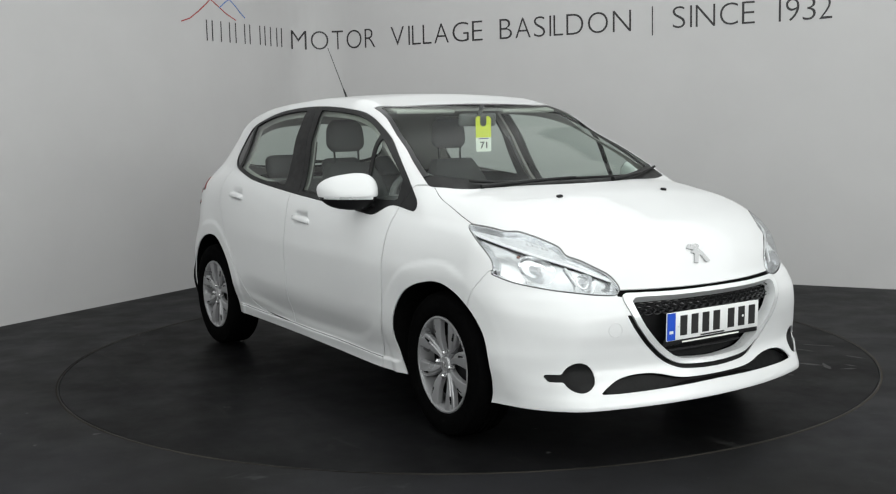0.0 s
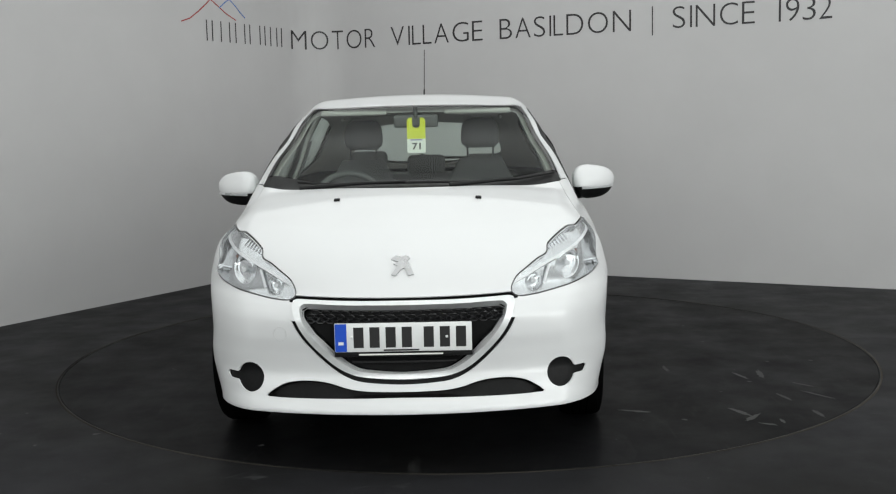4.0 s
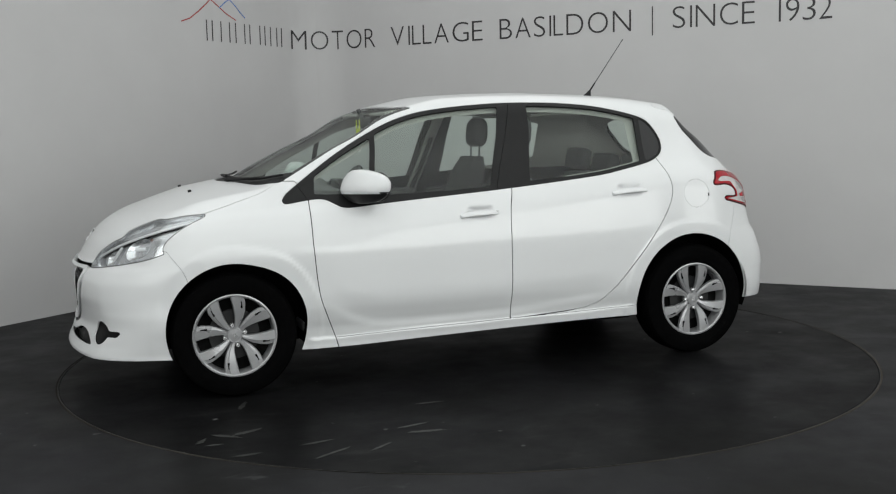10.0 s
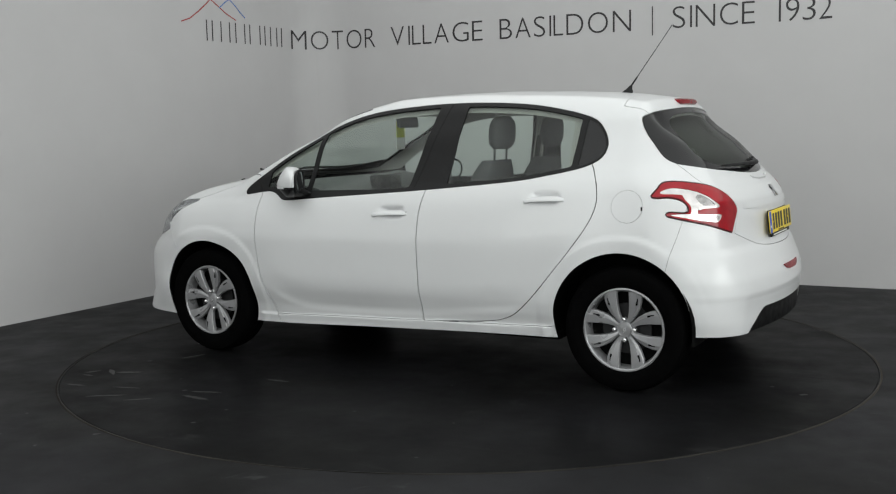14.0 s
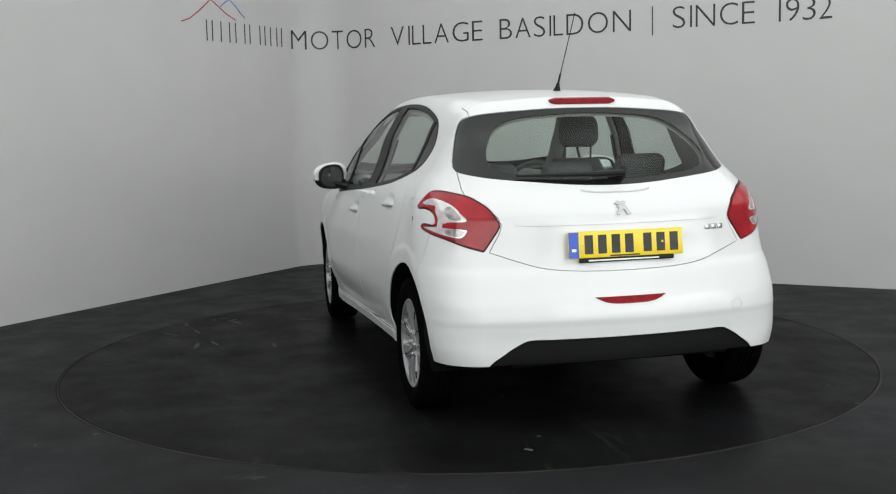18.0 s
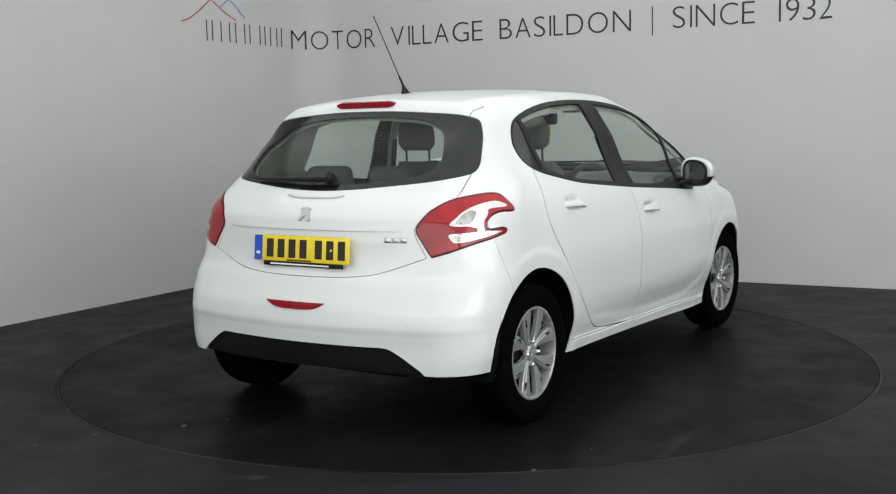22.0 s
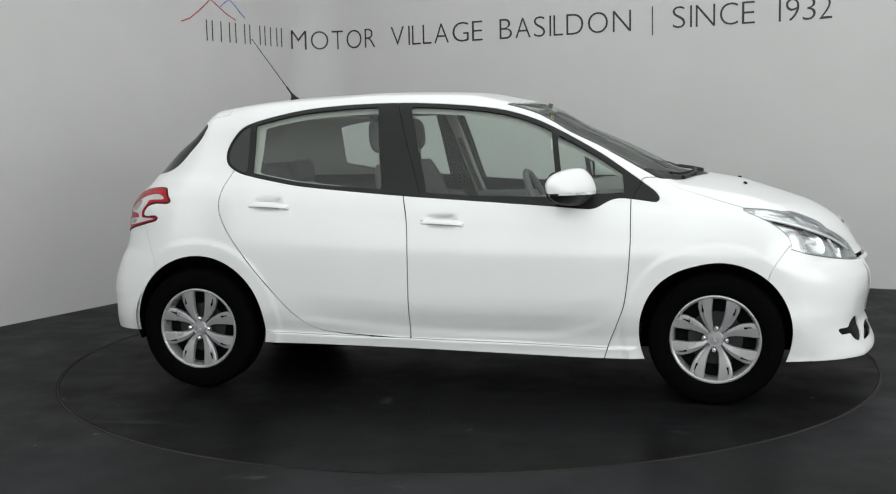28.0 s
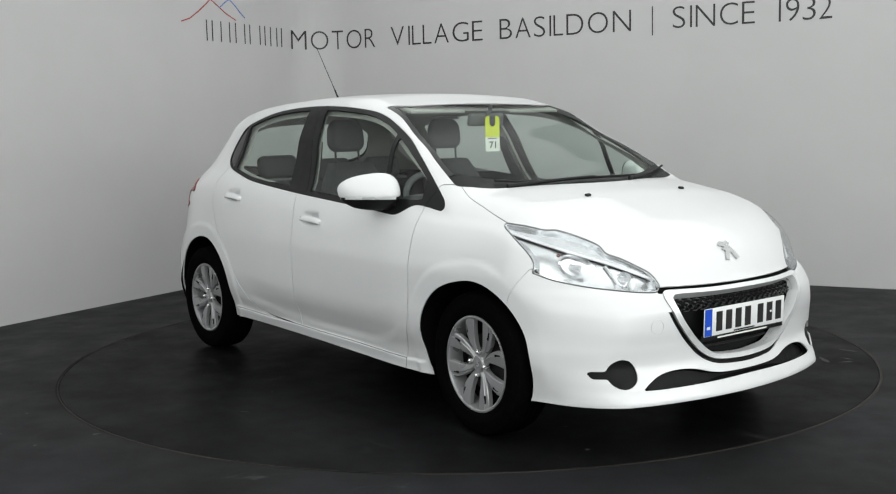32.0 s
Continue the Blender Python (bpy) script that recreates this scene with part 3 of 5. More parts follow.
def surface(x=None, y=None, z=None, sign=1):
    """A point of the body skin and its outward direction, from two of its coordinates."""
    lo, hi = 0.0, 1.0
    for _ in range(3):
        s = np.linspace(lo, hi, 40)
        o = np.ones(40)
        if y is None:
            q = np.stack([o * x, sign * (1.1 - 1.0 * s), o * z], -1)
        elif z is None:
            q = np.stack([o * x, o * y, 1.7 - 1.5 * s], -1)
        else:
            q = np.stack([sign * (2.2 - 1.6 * s), o * y, o * z], -1)
        v = body_field(q[:, 0], q[:, 1], q[:, 2])
        i = int(np.argmax(v < 0))
        lo, hi = s[max(i - 1, 0)], s[i]
    n = body_normal(q[i:i + 1])[0]
    return Vector(q[i]), Vector(n)


def skin_x(y, z, sign=1):
    """The x of the body's nose or tail at many places y, z at once, and the outward directions."""
    y, z = np.asarray(y, float), np.asarray(z, float)
    lo, hi = np.full(y.shape, 2.2 * sign), np.full(y.shape, 0.7 * sign)
    for _ in range(26):
        mid = (lo + hi) / 2
        inside = body_field(mid, y, z) < 0
        hi, lo = np.where(inside, mid, hi), np.where(inside, lo, mid)
    P = np.stack([hi, y, z], -1)
    return P, body_normal(P)


# ---- panel lines ----
def rounded(pts, n=6, closed=True):
    """A smooth outline through the points (Catmull-Rom); a point given twice stays a corner."""
    p = np.array(pts, float)
    m = len(p)
    out = []
    for i in range(m if closed else m - 1):
        a, b, c, d = (p[(i + k) % m] for k in (-1, 0, 1, 2))
        if np.allclose(b, c):
            continue
        ta = (c - a) / 2 if not np.allclose(a, b) else (c - b)
        tb = (d - b) / 2 if not np.allclose(c, d) else (c - b)
        lim = np.linalg.norm(c - b)
        ta, tb = [v * min(1, 1.2 * lim / max(np.linalg.norm(v), 1e-9)) for v in (ta, tb)]
        for k in range(n):
            t = k / n
            out.append((2 * t ** 3 - 3 * t * t + 1) * b + (t ** 3 - 2 * t * t + t) * ta + (3 * t * t - 2 * t ** 3) * c + (t ** 3 - t * t) * tb)
    return np.array(out)


def sdf(u, v, poly):
    """Distance to a closed outline, below zero inside."""
    best, inside = np.full(u.shape, 1e9), np.zeros(u.shape, bool)
    n = len(poly)
    for i in range(n):
        (ax, ay), (bx, by) = poly[i], poly[(i + 1) % n]
        ex, ey = bx - ax, by - ay
        px, py = u - ax, v - ay
        t = np.clip((px * ex + py * ey) / (ex * ex + ey * ey + 1e-12), 0, 1)
        best = np.minimum(best, (px - t * ex) ** 2 + (py - t * ey) ** 2)
        if ay != by:
            cross = ((ay > v) != (by > v)) & (u < ex * (v - ay) / (by - ay) + ax)
            inside ^= cross
    best = np.sqrt(best)
    return np.where(inside, -best, best)


def mirrored(half):
    """A closed outline from its half with y at or above zero, listed from the top centre to the bottom centre."""
    return list(half) + [(-y, z) for y, z in half[::-1] if y > 1e-6]


DLO = rounded([(0.994, 0.934), (0.994, 0.950), (0.972, 0.977), (0.855, 1.062), (0.730, 1.147), (0.592, 1.226), (0.455, 1.296), (0.340, 1.339), (0.220, 1.368), (0.060, 1.388), (-0.128, 1.402),
               (-0.280, 1.407), (-0.431, 1.406), (-0.581, 1.400), (-0.731, 1.387), (-0.880, 1.362), (-1.020, 1.327), (-1.085, 1.297), (-1.127, 1.246),
               (-1.150, 1.185), (-1.136, 1.128), (-1.090, 1.092), (-1.016, 1.066), (-0.868, 1.036), (-0.721, 1.011), (-0.429, 0.982), (-0.134, 0.957),
               (0.162, 0.936), (0.430, 0.917), (0.560, 0.907), (0.655, 0.899), (0.705, 0.901), (0.742, 0.919), (0.780, 0.938), (0.820, 0.945), (0.880, 0.940), (0.940, 0.931), (0.982, 0.926)], 3)
REAR_DOOR = rounded([(-0.177, 0.276), (-0.177, 0.276), (-0.363, 0.286), (-0.541, 0.297), (-0.620, 0.309), (-0.675, 0.328), (-0.717, 0.352), (-0.805, 0.433), (-0.920, 0.566),
                     (-1.007, 0.673), (-1.095, 0.795), (-1.139, 0.895), (-1.136, 0.981), (-1.099, 1.072), (-1.05, 1.15), (-1.05, 1.15), (-0.22, 1.2), (-0.22, 1.2), (-0.202, 0.973),
                     (-0.179, 0.853), (-0.172, 0.709), (-0.174, 0.530)], 4)
HEAD = rounded([(1.472, 0.657), (1.462, 0.637), (1.435, 0.633), (1.349, 0.637), (1.223, 0.648), (1.089, 0.661), (0.950, 0.678), (0.866, 0.692), (0.768, 0.716), (0.768, 0.716),
                (0.787, 0.734), (0.776, 0.765), (0.728, 0.806), (0.648, 0.858), (0.612, 0.882), (0.624, 0.895), (0.624, 0.895), (0.746, 0.887), (0.846, 0.874), (0.915, 0.873),
                (1.035, 0.847), (1.142, 0.815), (1.185, 0.784), (1.255, 0.766), (1.336, 0.738), (1.420, 0.704)], 4)
LAMP = rounded([(1.215, 0.867), (1.180, 0.912), (1.122, 0.949), (1.015, 0.986), (0.890, 1.003), (0.770, 1.011), (0.697, 1.005), (0.651, 0.978), (0.606, 0.945), (0.612, 0.934),
                (0.640, 0.931), (0.705, 0.933), (0.770, 0.921), (0.805, 0.896), (0.808, 0.874), (0.781, 0.868), (0.700, 0.872), (0.672, 0.862), (0.680, 0.848), (0.778, 0.829),
                (0.923, 0.806), (1.054, 0.778), (1.140, 0.760), (1.140, 0.760), (1.180, 0.812)], 4)
LAMP_CLEAR = (rounded([(1.035, 0.888), (0.990, 0.920), (0.945, 0.942), (0.862, 0.965), (0.740, 0.978), (0.665, 0.962), (0.665, 0.952), (0.740, 0.950), (0.796, 0.944), (0.840, 0.920),
                       (0.862, 0.888), (0.885, 0.876), (0.915, 0.882)], 4),
              rounded([(1.041, 0.852), (1.030, 0.830), (1.000, 0.818), (0.887, 0.828), (0.738, 0.850), (0.697, 0.856), (0.811, 0.861), (0.911, 0.858)], 4),
              rounded([(0.795, 0.948), (0.850, 0.930), (0.874, 0.897), (0.872, 0.864), (0.850, 0.846), (0.822, 0.852), (0.830, 0.872), (0.828, 0.898), (0.800, 0.925)], 4))
LAMP_FACETS = (rounded([(1.000, 0.895), (0.960, 0.926), (0.905, 0.946), (0.872, 0.936), (0.888, 0.912), (0.930, 0.893)], 4),
               rounded([(1.026, 0.846), (1.014, 0.828), (0.980, 0.823), (0.905, 0.833), (0.895, 0.849), (0.960, 0.855)], 4))
SCREEN = rounded([(1.225, 0), (1.205, 0.17), (1.155, 0.336), (1.095, 0.53), (1.040, 0.645), (1.0, 0.688), (0.965, 0.692), (0.805, 0.662), (0.690, 0.630), (0.540, 0.598),
                  (0.400, 0.570), (0.262, 0.550), (0.262, 0.550), (0.305, 0.48), (0.330, 0.40), (0.348, 0.17), (0.352, 0)]
                 + [(x, -y) for x, y in [(0.348, 0.17), (0.330, 0.40), (0.305, 0.48), (0.262, 0.550), (0.262, 0.550), (0.400, 0.570), (0.540, 0.598), (0.690, 0.630), (0.805, 0.662),
                                         (0.965, 0.692), (1.0, 0.688), (1.040, 0.645), (1.095, 0.53), (1.155, 0.336), (1.205, 0.17)]], 4)
HATCH_GLASS = rounded(mirrored([(0, 1.360), (0.14, 1.359), (0.30, 1.351), (0.47, 1.338), (0.550, 1.322), (0.578, 1.298), (0.601, 1.245), (0.628, 1.170), (0.645, 1.107), (0.628, 1.083), (0.520, 1.060), (0.30, 1.038),
                                (0.165, 1.027), (0, 1.022)]), 4)
HATCH_CLEAR = rounded(mirrored([(0, 1.338), (0.30, 1.322), (0.42, 1.285), (0.487, 1.215), (0.515, 1.150), (0.495, 1.105), (0.40, 1.075), (0.2, 1.056), (0, 1.050)]), 4)
HATCH = rounded(mirrored([(0, 1.60), (0.52, 1.60), (0.52, 1.60), (0.530, 1.335), (0.555, 1.29), (0.580, 1.24), (0.605, 1.17), (0.632, 1.105), (0.640, 1.07), (0.640, 0.99), (0.58, 0.95), (0.52, 0.87),
                          (0.575, 0.758), (0.575, 0.758), (0.449, 0.714), (0.353, 0.687), (0.210, 0.673), (0, 0.669)]), 3)
GRILLE = rounded(mirrored([(0, 0.634), (0.2, 0.634), (0.36, 0.637), (0.416, 0.636), (0.426, 0.610), (0.414, 0.570), (0.383, 0.512), (0.333, 0.452), (0.268, 0.392), (0.21, 0.358),
                           (0.15, 0.342), (0, 0.334)]), 4)
GRILLE_IN = rounded(mirrored([(0, 0.619), (0.2, 0.619), (0.34, 0.622), (0.388, 0.618), (0.393, 0.595), (0.383, 0.562), (0.353, 0.512), (0.306, 0.460), (0.248, 0.409), (0.195, 0.376),
                              (0.145, 0.364), (0, 0.357)]), 4)
INTAKE = rounded(mirrored([(0, 0.290), (0.15, 0.293), (0.22, 0.303), (0.27, 0.317), (0.33, 0.327), (0.40, 0.327), (0.46, 0.316), (0.505, 0.293), (0.540, 0.267), (0.540, 0.267),
                           (0.47, 0.265), (0.33, 0.266), (0, 0.270)]), 4)
VALANCE = rounded(mirrored([(0, 0.397), (0.35, 0.397), (0.44, 0.396), (0.488, 0.376), (0.54, 0.342), (0.61, 0.280), (0.66, 0.10), (0.66, 0.10), (0, 0.10)]), 4)


def on(poly, u, v, *limits):
    """A field: the outline in two of the car's coordinates, within further limits."""
    def field(x, y, z):
        a = dict(x=x, y=y, z=z, y_=np.abs(y), front=x - np.abs(y), back=-x - np.abs(y))
        f = sdf(a[u], a[v], poly)
        for lim in limits:
            f = np.maximum(f, lim(x, np.abs(y), z))
        return f
    return field


def both(f, d):
    return lambda x, y, z: f(x, y, z) + d


def meet(*fs):
    return lambda x, y, z: np.maximum.reduce([f(x, y, z) for f in fs])


ahead = lambda v: (lambda x, y, z: v - x)
behind = lambda v: (lambda x, y, z: x - v)
wide = lambda v: (lambda x, y, z: v - y)
dlo = on(DLO, "x", "z", wide(0.42))
head = on(HEAD, "front", "z", ahead(1.2))
lamp = on(LAMP, "back", "z", behind(-1.2))
screen = on(SCREEN, "x", "y", lambda x, y, z: 0.85 - z)
hatch_glass = on(HATCH_GLASS, "y", "z", behind(-1.15))
hatch = on(HATCH, "y", "z", behind(-1.185))
grille = on(GRILLE, "y", "z", ahead(1.7))
grille_in = on(GRILLE_IN, "y", "z", ahead(1.7))
intake = on(INTAKE, "y", "z", ahead(1.7))
valance = on(VALANCE, "y", "z", behind(-1.5))
door_line = lambda z: lerp(z, [0.20, 0.745, 0.28, 0.770, 0.36, 0.802, 0.48, 0.842, 0.635, 0.861, 0.78, 0.869, 0.94, 0.868, 1.0, 0.90, 1.06, 0.94])
pillar_line = lambda z: lerp(z, [0.30, -0.177, 0.53, -0.174, 0.71, -0.172, 0.853, -0.179, 0.973, -0.204])
sill_line = lambda x: 0.275 - 0.022 * x
hood_low = lambda u: lerp(u, [0.62, 0.884, 0.66, 0.878, 0.73, 0.862, 0.79, 0.815, 0.86, 0.765, 1.09, 0.71, 1.44, 0.652, 1.52, 0.645])
bumper_top = lambda u: lerp(u, [0.6, 0.76, 0.788, 0.735, 1.09, 0.70, 1.44, 0.652, 1.52, 0.645])


def hood(x, y, z):
    side = np.where(x < 1.37, np.abs(y) - lerp(x, [1.0, 0.680, 1.06, 0.694, 1.21, 0.716, 1.37, 0.740]), 0.63 - x + np.abs(y))
    return np.maximum.reduce([side, hood_low(x - np.abs(y)) - z, 1.0 - x])


def front_bumper(x, y, z):
    return np.maximum(lerp(z, [0.2, 1.40, 0.60, 1.475, 0.64, 1.495, 0.72, 1.553, 0.8, 1.60]) - x, z - bumper_top(x - np.abs(y)) + 0.008)


def rear_bumper(x, y, z):
    return np.maximum(x - lerp(z, [0.2, -1.40, 0.60, -1.485, 0.65, -1.497, 0.77, -1.536, 0.9, -1.57]), z - 0.90)


def fog(x, y, z):
    return np.maximum(np.minimum(np.hypot(np.abs(y) - 0.605, (z - 0.332) * 1.0) - 0.055,
                                 sdf(np.abs(y), z, np.array([(0.63, 0.345), (0.715, 0.345), (0.700, 0.318), (0.63, 0.318)]))), 1.6 - x)


def floor_line(x, y, z):
    return z - lerp(x, [-2.0, 0.30, -1.75, 0.29, -1.6, 0.29, -1.45, 0.24, -0.92, 0.240, 0.90, 0.205, 1.45, 0.20, 1.6, 0.206, 1.8, 0.208, 2.05, 0.210])


# ---- car: panels ----
def panels():
    pts, quads = shell(0.016)
    skin = Skin(pts, [tuple(q) for q in quads.tolist()])
    _, skin = skin.cut(floor_line)
    for k in (0, 1):
        _, skin = skin.cut(lambda x, y, z: np.maximum(arch(x, z, k), 0.4 - np.abs(y)))
    g = 0.0023

    # windscreen, with its black border and the cowl
    scr, rest = skin.cut(screen, 0.001)
    pane, edge = scr.cut(meet(both(screen, 0.024), lambda x, y, z: x - 1.115 + 0.42 * y * y), 0.0005)
    cowl, edge = edge.cut(lambda x, y, z: 1.115 - 0.42 * y * y - x)
    ws = pane.mesh("windscreen", SCREEN_GLASS, CAR, "clear windscreen with a black border", 0, 0.004)
    ws.visible_shadow = False
    edge.mesh("border", GLOSSY, ws, "black printed border", 0.004, 0.003)
    cowl.mesh("cowl", TRIM, CAR, "black plastic cowl below the windscreen", 0.006, 0.006)

    # side windows
    frame_l, rest = rest.cut(dlo, 0.001)
    for s, side in ((1, "l"), (-1, "r")):
        fr, _ = frame_l.cut(lambda x, y, z: -s * y)
        bar = lambda z: 0.540 - 0.13 * (z - 1.0)
        p1, fr = fr.cut(lambda x, y, z: np.maximum.reduce([dlo(x, y, z) + 0.020, 0.952 - z + 0.022 * (0.54 - x) , x - bar(z) + 0.014, -0.092 - (z - 0.98) * 0.265 - x]), 0.0004)
        p2, fr = fr.cut(lambda x, y, z: np.maximum.reduce([dlo(x, y, z) + 0.022, bar(z) + 0.014 - x, x - 0.838 + 0.10 * (z - 0.95), 0.966 - z]), 0.0004)
        p3, fr = fr.cut(lambda x, y, z: np.maximum.reduce([dlo(x, y, z) + 0.020, x + 0.316 + (z - 1.0) * 0.13, -0.985 - (z - 1.08) * 0.08 - x]), 0.0004)
        p4, fr = fr.cut(lambda x, y, z: np.maximum(dlo(x, y, z) + 0.012, x + 1.018 + (z - 1.08) * 0.08), 0.0004)
        line = lambda x, y, z: x + 0.124 + (z - 0.97) * 0.33
        band, _ = fr.cut(lambda x, y, z: np.abs(line(x, y, z)) - 0.02)
        band.mesh("pillar_seam", SEAM, CAR, "", 0.001, 0.011)
        corner, fr = fr.cut(lambda x, y, z: door_line(z) - x + 0.008, 0.0012)
        corner.mesh("corner_trim", TRIM, CAR, "black corner trim before the door", 0.008)
        for piece in fr.cut(line, 0.0012):
            piece.mesh("window_frame", TRIM, CAR, "satin black window surround", 0.008)
        for p, n, mat in ((p1, "door_window", CLEAR), (p2, "quarter_window", CLEAR), (p3, "door_window", CLEAR)):
            ob = p.mesh(n, mat, CAR, "tinted clear side window", 0, 0.006)
            ob.visible_shadow = False
        p4.mesh("quarter_window", GLOSSY, CAR, "dark glossy rear quarter pane", 0.004, 0.003)

    # tail lamps
    tl, rest = rest.cut(lamp, 0.0015)
    for s in (1, -1):
        one, _ = tl.cut(lambda x, y, z: -s * y)
        clear, red = one.refine().refine().cut(lambda x, y, z: np.minimum.reduce([sdf(-x - np.abs(y), z, c) for c in LAMP_CLEAR]), 0.0005)
        rim, red = red.cut(lambda x, y, z: -lamp(x, y, z) - 0.007)
        body = red.mesh("tail_lamp", RED, CAR, "red tail lamp with a clear C-shaped insert", 0.012, -0.004)
        rim.mesh("lamp_edge", simple("dark_red_edge", (0.07, 0.004, 0.007), 0.3, spec=0.2), body, "dark red edge", 0.010, -0.001)
        facet, clear = clear.cut(lambda x, y, z: np.minimum.reduce([sdf(-x - np.abs(y), z, c) for c in LAMP_FACETS]))
        clear.mesh("clear_insert", LENS_SILVER, body, "clear silver insert", 0.010, -0.002)
        facet.mesh("lamp_facet", FACET, body, "grey bulb reflector behind the clear insert", 0.010, 0.000)

    # headlamps: lens at the skin, bright housing behind it
    hl, rest = rest.cut(head, 0.0012)
    for s in (1, -1):
        one, _ = hl.cut(lambda x, y, z: -s * y)
        lens, rim = one.refine().cut(both(head, 0.0055))
        unit = lens.mesh("headlamp", LENS, CAR, "clear headlamp lens over bright reflectors", 0, -0.001)
        unit.visible_shadow = False
        seal, rim = rim.cut(lambda x, y, z: -head(x, y, z) - 0.0042)
        seal.mesh("lens_seal", EDGE, unit, "dark grey edge of the lens", 0.006, 0.001)
        rim.mesh("lamp_wall", HOUSING, unit, "silver side wall of the lamp", 0.040, 0.001)
        up, low = lens.cut(lambda x, y, z: lerp(x - np.abs(y), [0.63, 0.868, 0.75, 0.845, 1.0, 0.793, 1.2, 0.748, 1.47, 0.672]) - z)
        strip, up = up.cut(lambda x, y, z: z - 0.010 - lerp(x - np.abs(y), [0.63, 0.868, 0.75, 0.845, 1.0, 0.793, 1.2, 0.748, 1.47, 0.672]))
        strip.mesh("divider", SATIN, unit, "bright divider bar", 0.006, 0.014)
        up.mesh("upper_housing", HOUSING, unit, "ribbed silver upper housing", 0, 0.018)
        for by, bz, br in BOWLS:
            _, low = low.cut(lambda x, y, z: np.hypot(np.abs(y) - by, z - bz) - br * 0.985)
        low.mesh("housing", HOUSING, unit, "silver housing", 0, 0.036)

    # tailgate with its glass
    hg, rest = rest.cut(hatch_glass, 0.001)
    clear, frit = hg.cut(on(HATCH_CLEAR, "y", "z"), 0.0003)
    gl = clear.mesh("rear_window", TINTED, CAR, "tinted rear window with a wide dark border", 0, 0.004)
    gl.visible_shadow = False
    frit.mesh("border", GLOSSY, gl, "dark glossy border", 0.004, 0.004)
    tg, rest = rest.cut(hatch, 0.0014)
    tg.mesh("tailgate", PAINT, CAR)

    # front end
    gr, rest = rest.cut(grille, 0.001)
    mid, ring = gr.cut(grille_in, 0.0)
    ring.mesh("grille_frame", SATIN, CAR, "satin silver grille frame", 0.045, -0.006)
    mid.mesh("grille", BLACK_PLASTIC, CAR, "black grille with a honeycomb band", 0.004, 0.052)
    # shadow under the lower grille frame, put in as a black strip
    lip, rest = rest.cut(lambda x, y, z: np.maximum.reduce([sdf(y, z, GRILLE) - 0.016, z - 0.56, 1.7 - x]), 0.0005)
    lip.mesh("grille_shadow", BLACK_PLASTIC, CAR, "black strip standing in for the shadow below the grille frame", 0.004, 0.008)
    top, rest = rest.cut(lambda x, y, z: np.maximum.reduce([np.abs(y) - 0.440, 0.628 - z, z - 0.6465 - 0.03 * y * y, 1.7 - x]), 0.0005)
    top.mesh("bonnet_gap", SEAM, CAR, "black gap below the bonnet edge", 0.004, 0.012)
    it, rest = rest.cut(intake, 0.001)
    it.mesh("lower_intake", BLACK_PLASTIC, CAR, "black lower air intake", 0.004, 0.028)
    fg, rest = rest.cut(fog, 0.001)
    for s in (1, -1):
        one, _ = fg.cut(lambda x, y, z: -s * y)
        one.mesh("fog_lamp_cover", BLACK_PLASTIC, CAR, "black round fog lamp blank with a blade", 0.006, 0.008)
    va, rest = rest.cut(valance, 0.001)
    va.mesh("rear_valance", BLACK_PLASTIC, CAR, "black plastic rear valance", 0.006, 0.010)
    hd, rest = rest.cut(hood, 0.0013)
    hd.mesh("bonnet", PAINT, CAR)
    fb, rest = rest.cut(front_bumper, 0.0011)
    fb.mesh("front_bumper", PAINT, CAR)
    rb, rest = rest.cut(rear_bumper, 0.0009)
    rb.mesh("rear_bumper", PAINT, CAR)
    fend, rest = rest.cut(lambda x, y, z: np.maximum.reduce([door_line(z) - x, 0.3 - np.abs(y), z - 1.035]), g)
    for s in (1, -1):
        one, _ = fend.cut(lambda x, y, z: -s * y)
        one.mesh("front_wing", PAINT, CAR)
    sill, rest = rest.cut(lambda x, y, z: np.maximum.reduce([z - sill_line(x), 0.3 - np.abs(y), np.abs(x) - 0.97]), 0.0015)
    for s in (1, -1):
        one, _ = sill.cut(lambda x, y, z: -s * y)
        one.mesh("sill", PAINT, CAR)
    rd, rest = rest.cut(on(REAR_DOOR, "x", "z", wide(0.4), lambda x, y, z: z - 1.12), g)
    fd, rest = rest.cut(lambda x, y, z: np.maximum.reduce([x - door_line(z), pillar_line(z) - x, 0.4 - np.abs(y), z - 1.0 - 0.06 * (0.4 - x)]), g)
    fuel, rest = rest.cut(lambda x, y, z: np.maximum(np.hypot(x + 1.293, z - 0.893) - 0.077, -y), 0.0007)
    fuel.mesh("fuel_flap", PAINT, CAR, "round fuel flap")
    doors = []
    for s in (1, -1):
        for d, n in ((fd, "front_door"), (rd, "rear_door")):
            one, _ = d.cut(lambda x, y, z: -s * y)
            doors.append(one.mesh(n, PAINT, CAR))
    rest.mesh("body_shell", PAINT, CAR, "white roof and rear quarters")

    # dark inner shell, seen in the seams and from inside the cabin
    pts, quads = shell(0.034)
    inner = Skin(pts, [tuple(q) for q in quads.tolist()])
    _, inner = inner.cut(lambda x, y, z: floor_line(x, y, z) - 0.012)
    for k in (0, 1):
        _, inner = inner.cut(lambda x, y, z: np.maximum(arch(x, z, k) - 0.012, 0.4 - np.abs(y)))
    for f in (both(screen, 0.034), both(head, 0.004), on(HATCH_CLEAR, "y", "z", behind(-1.15)), both(grille_in, 0), intake):
        _, inner = inner.cut(f)
    _, inner = inner.cut(lambda x, y, z: np.maximum.reduce([dlo(x, y, z) + 0.034, -x - 0.96 - (1.2 - z) * 0.0]))
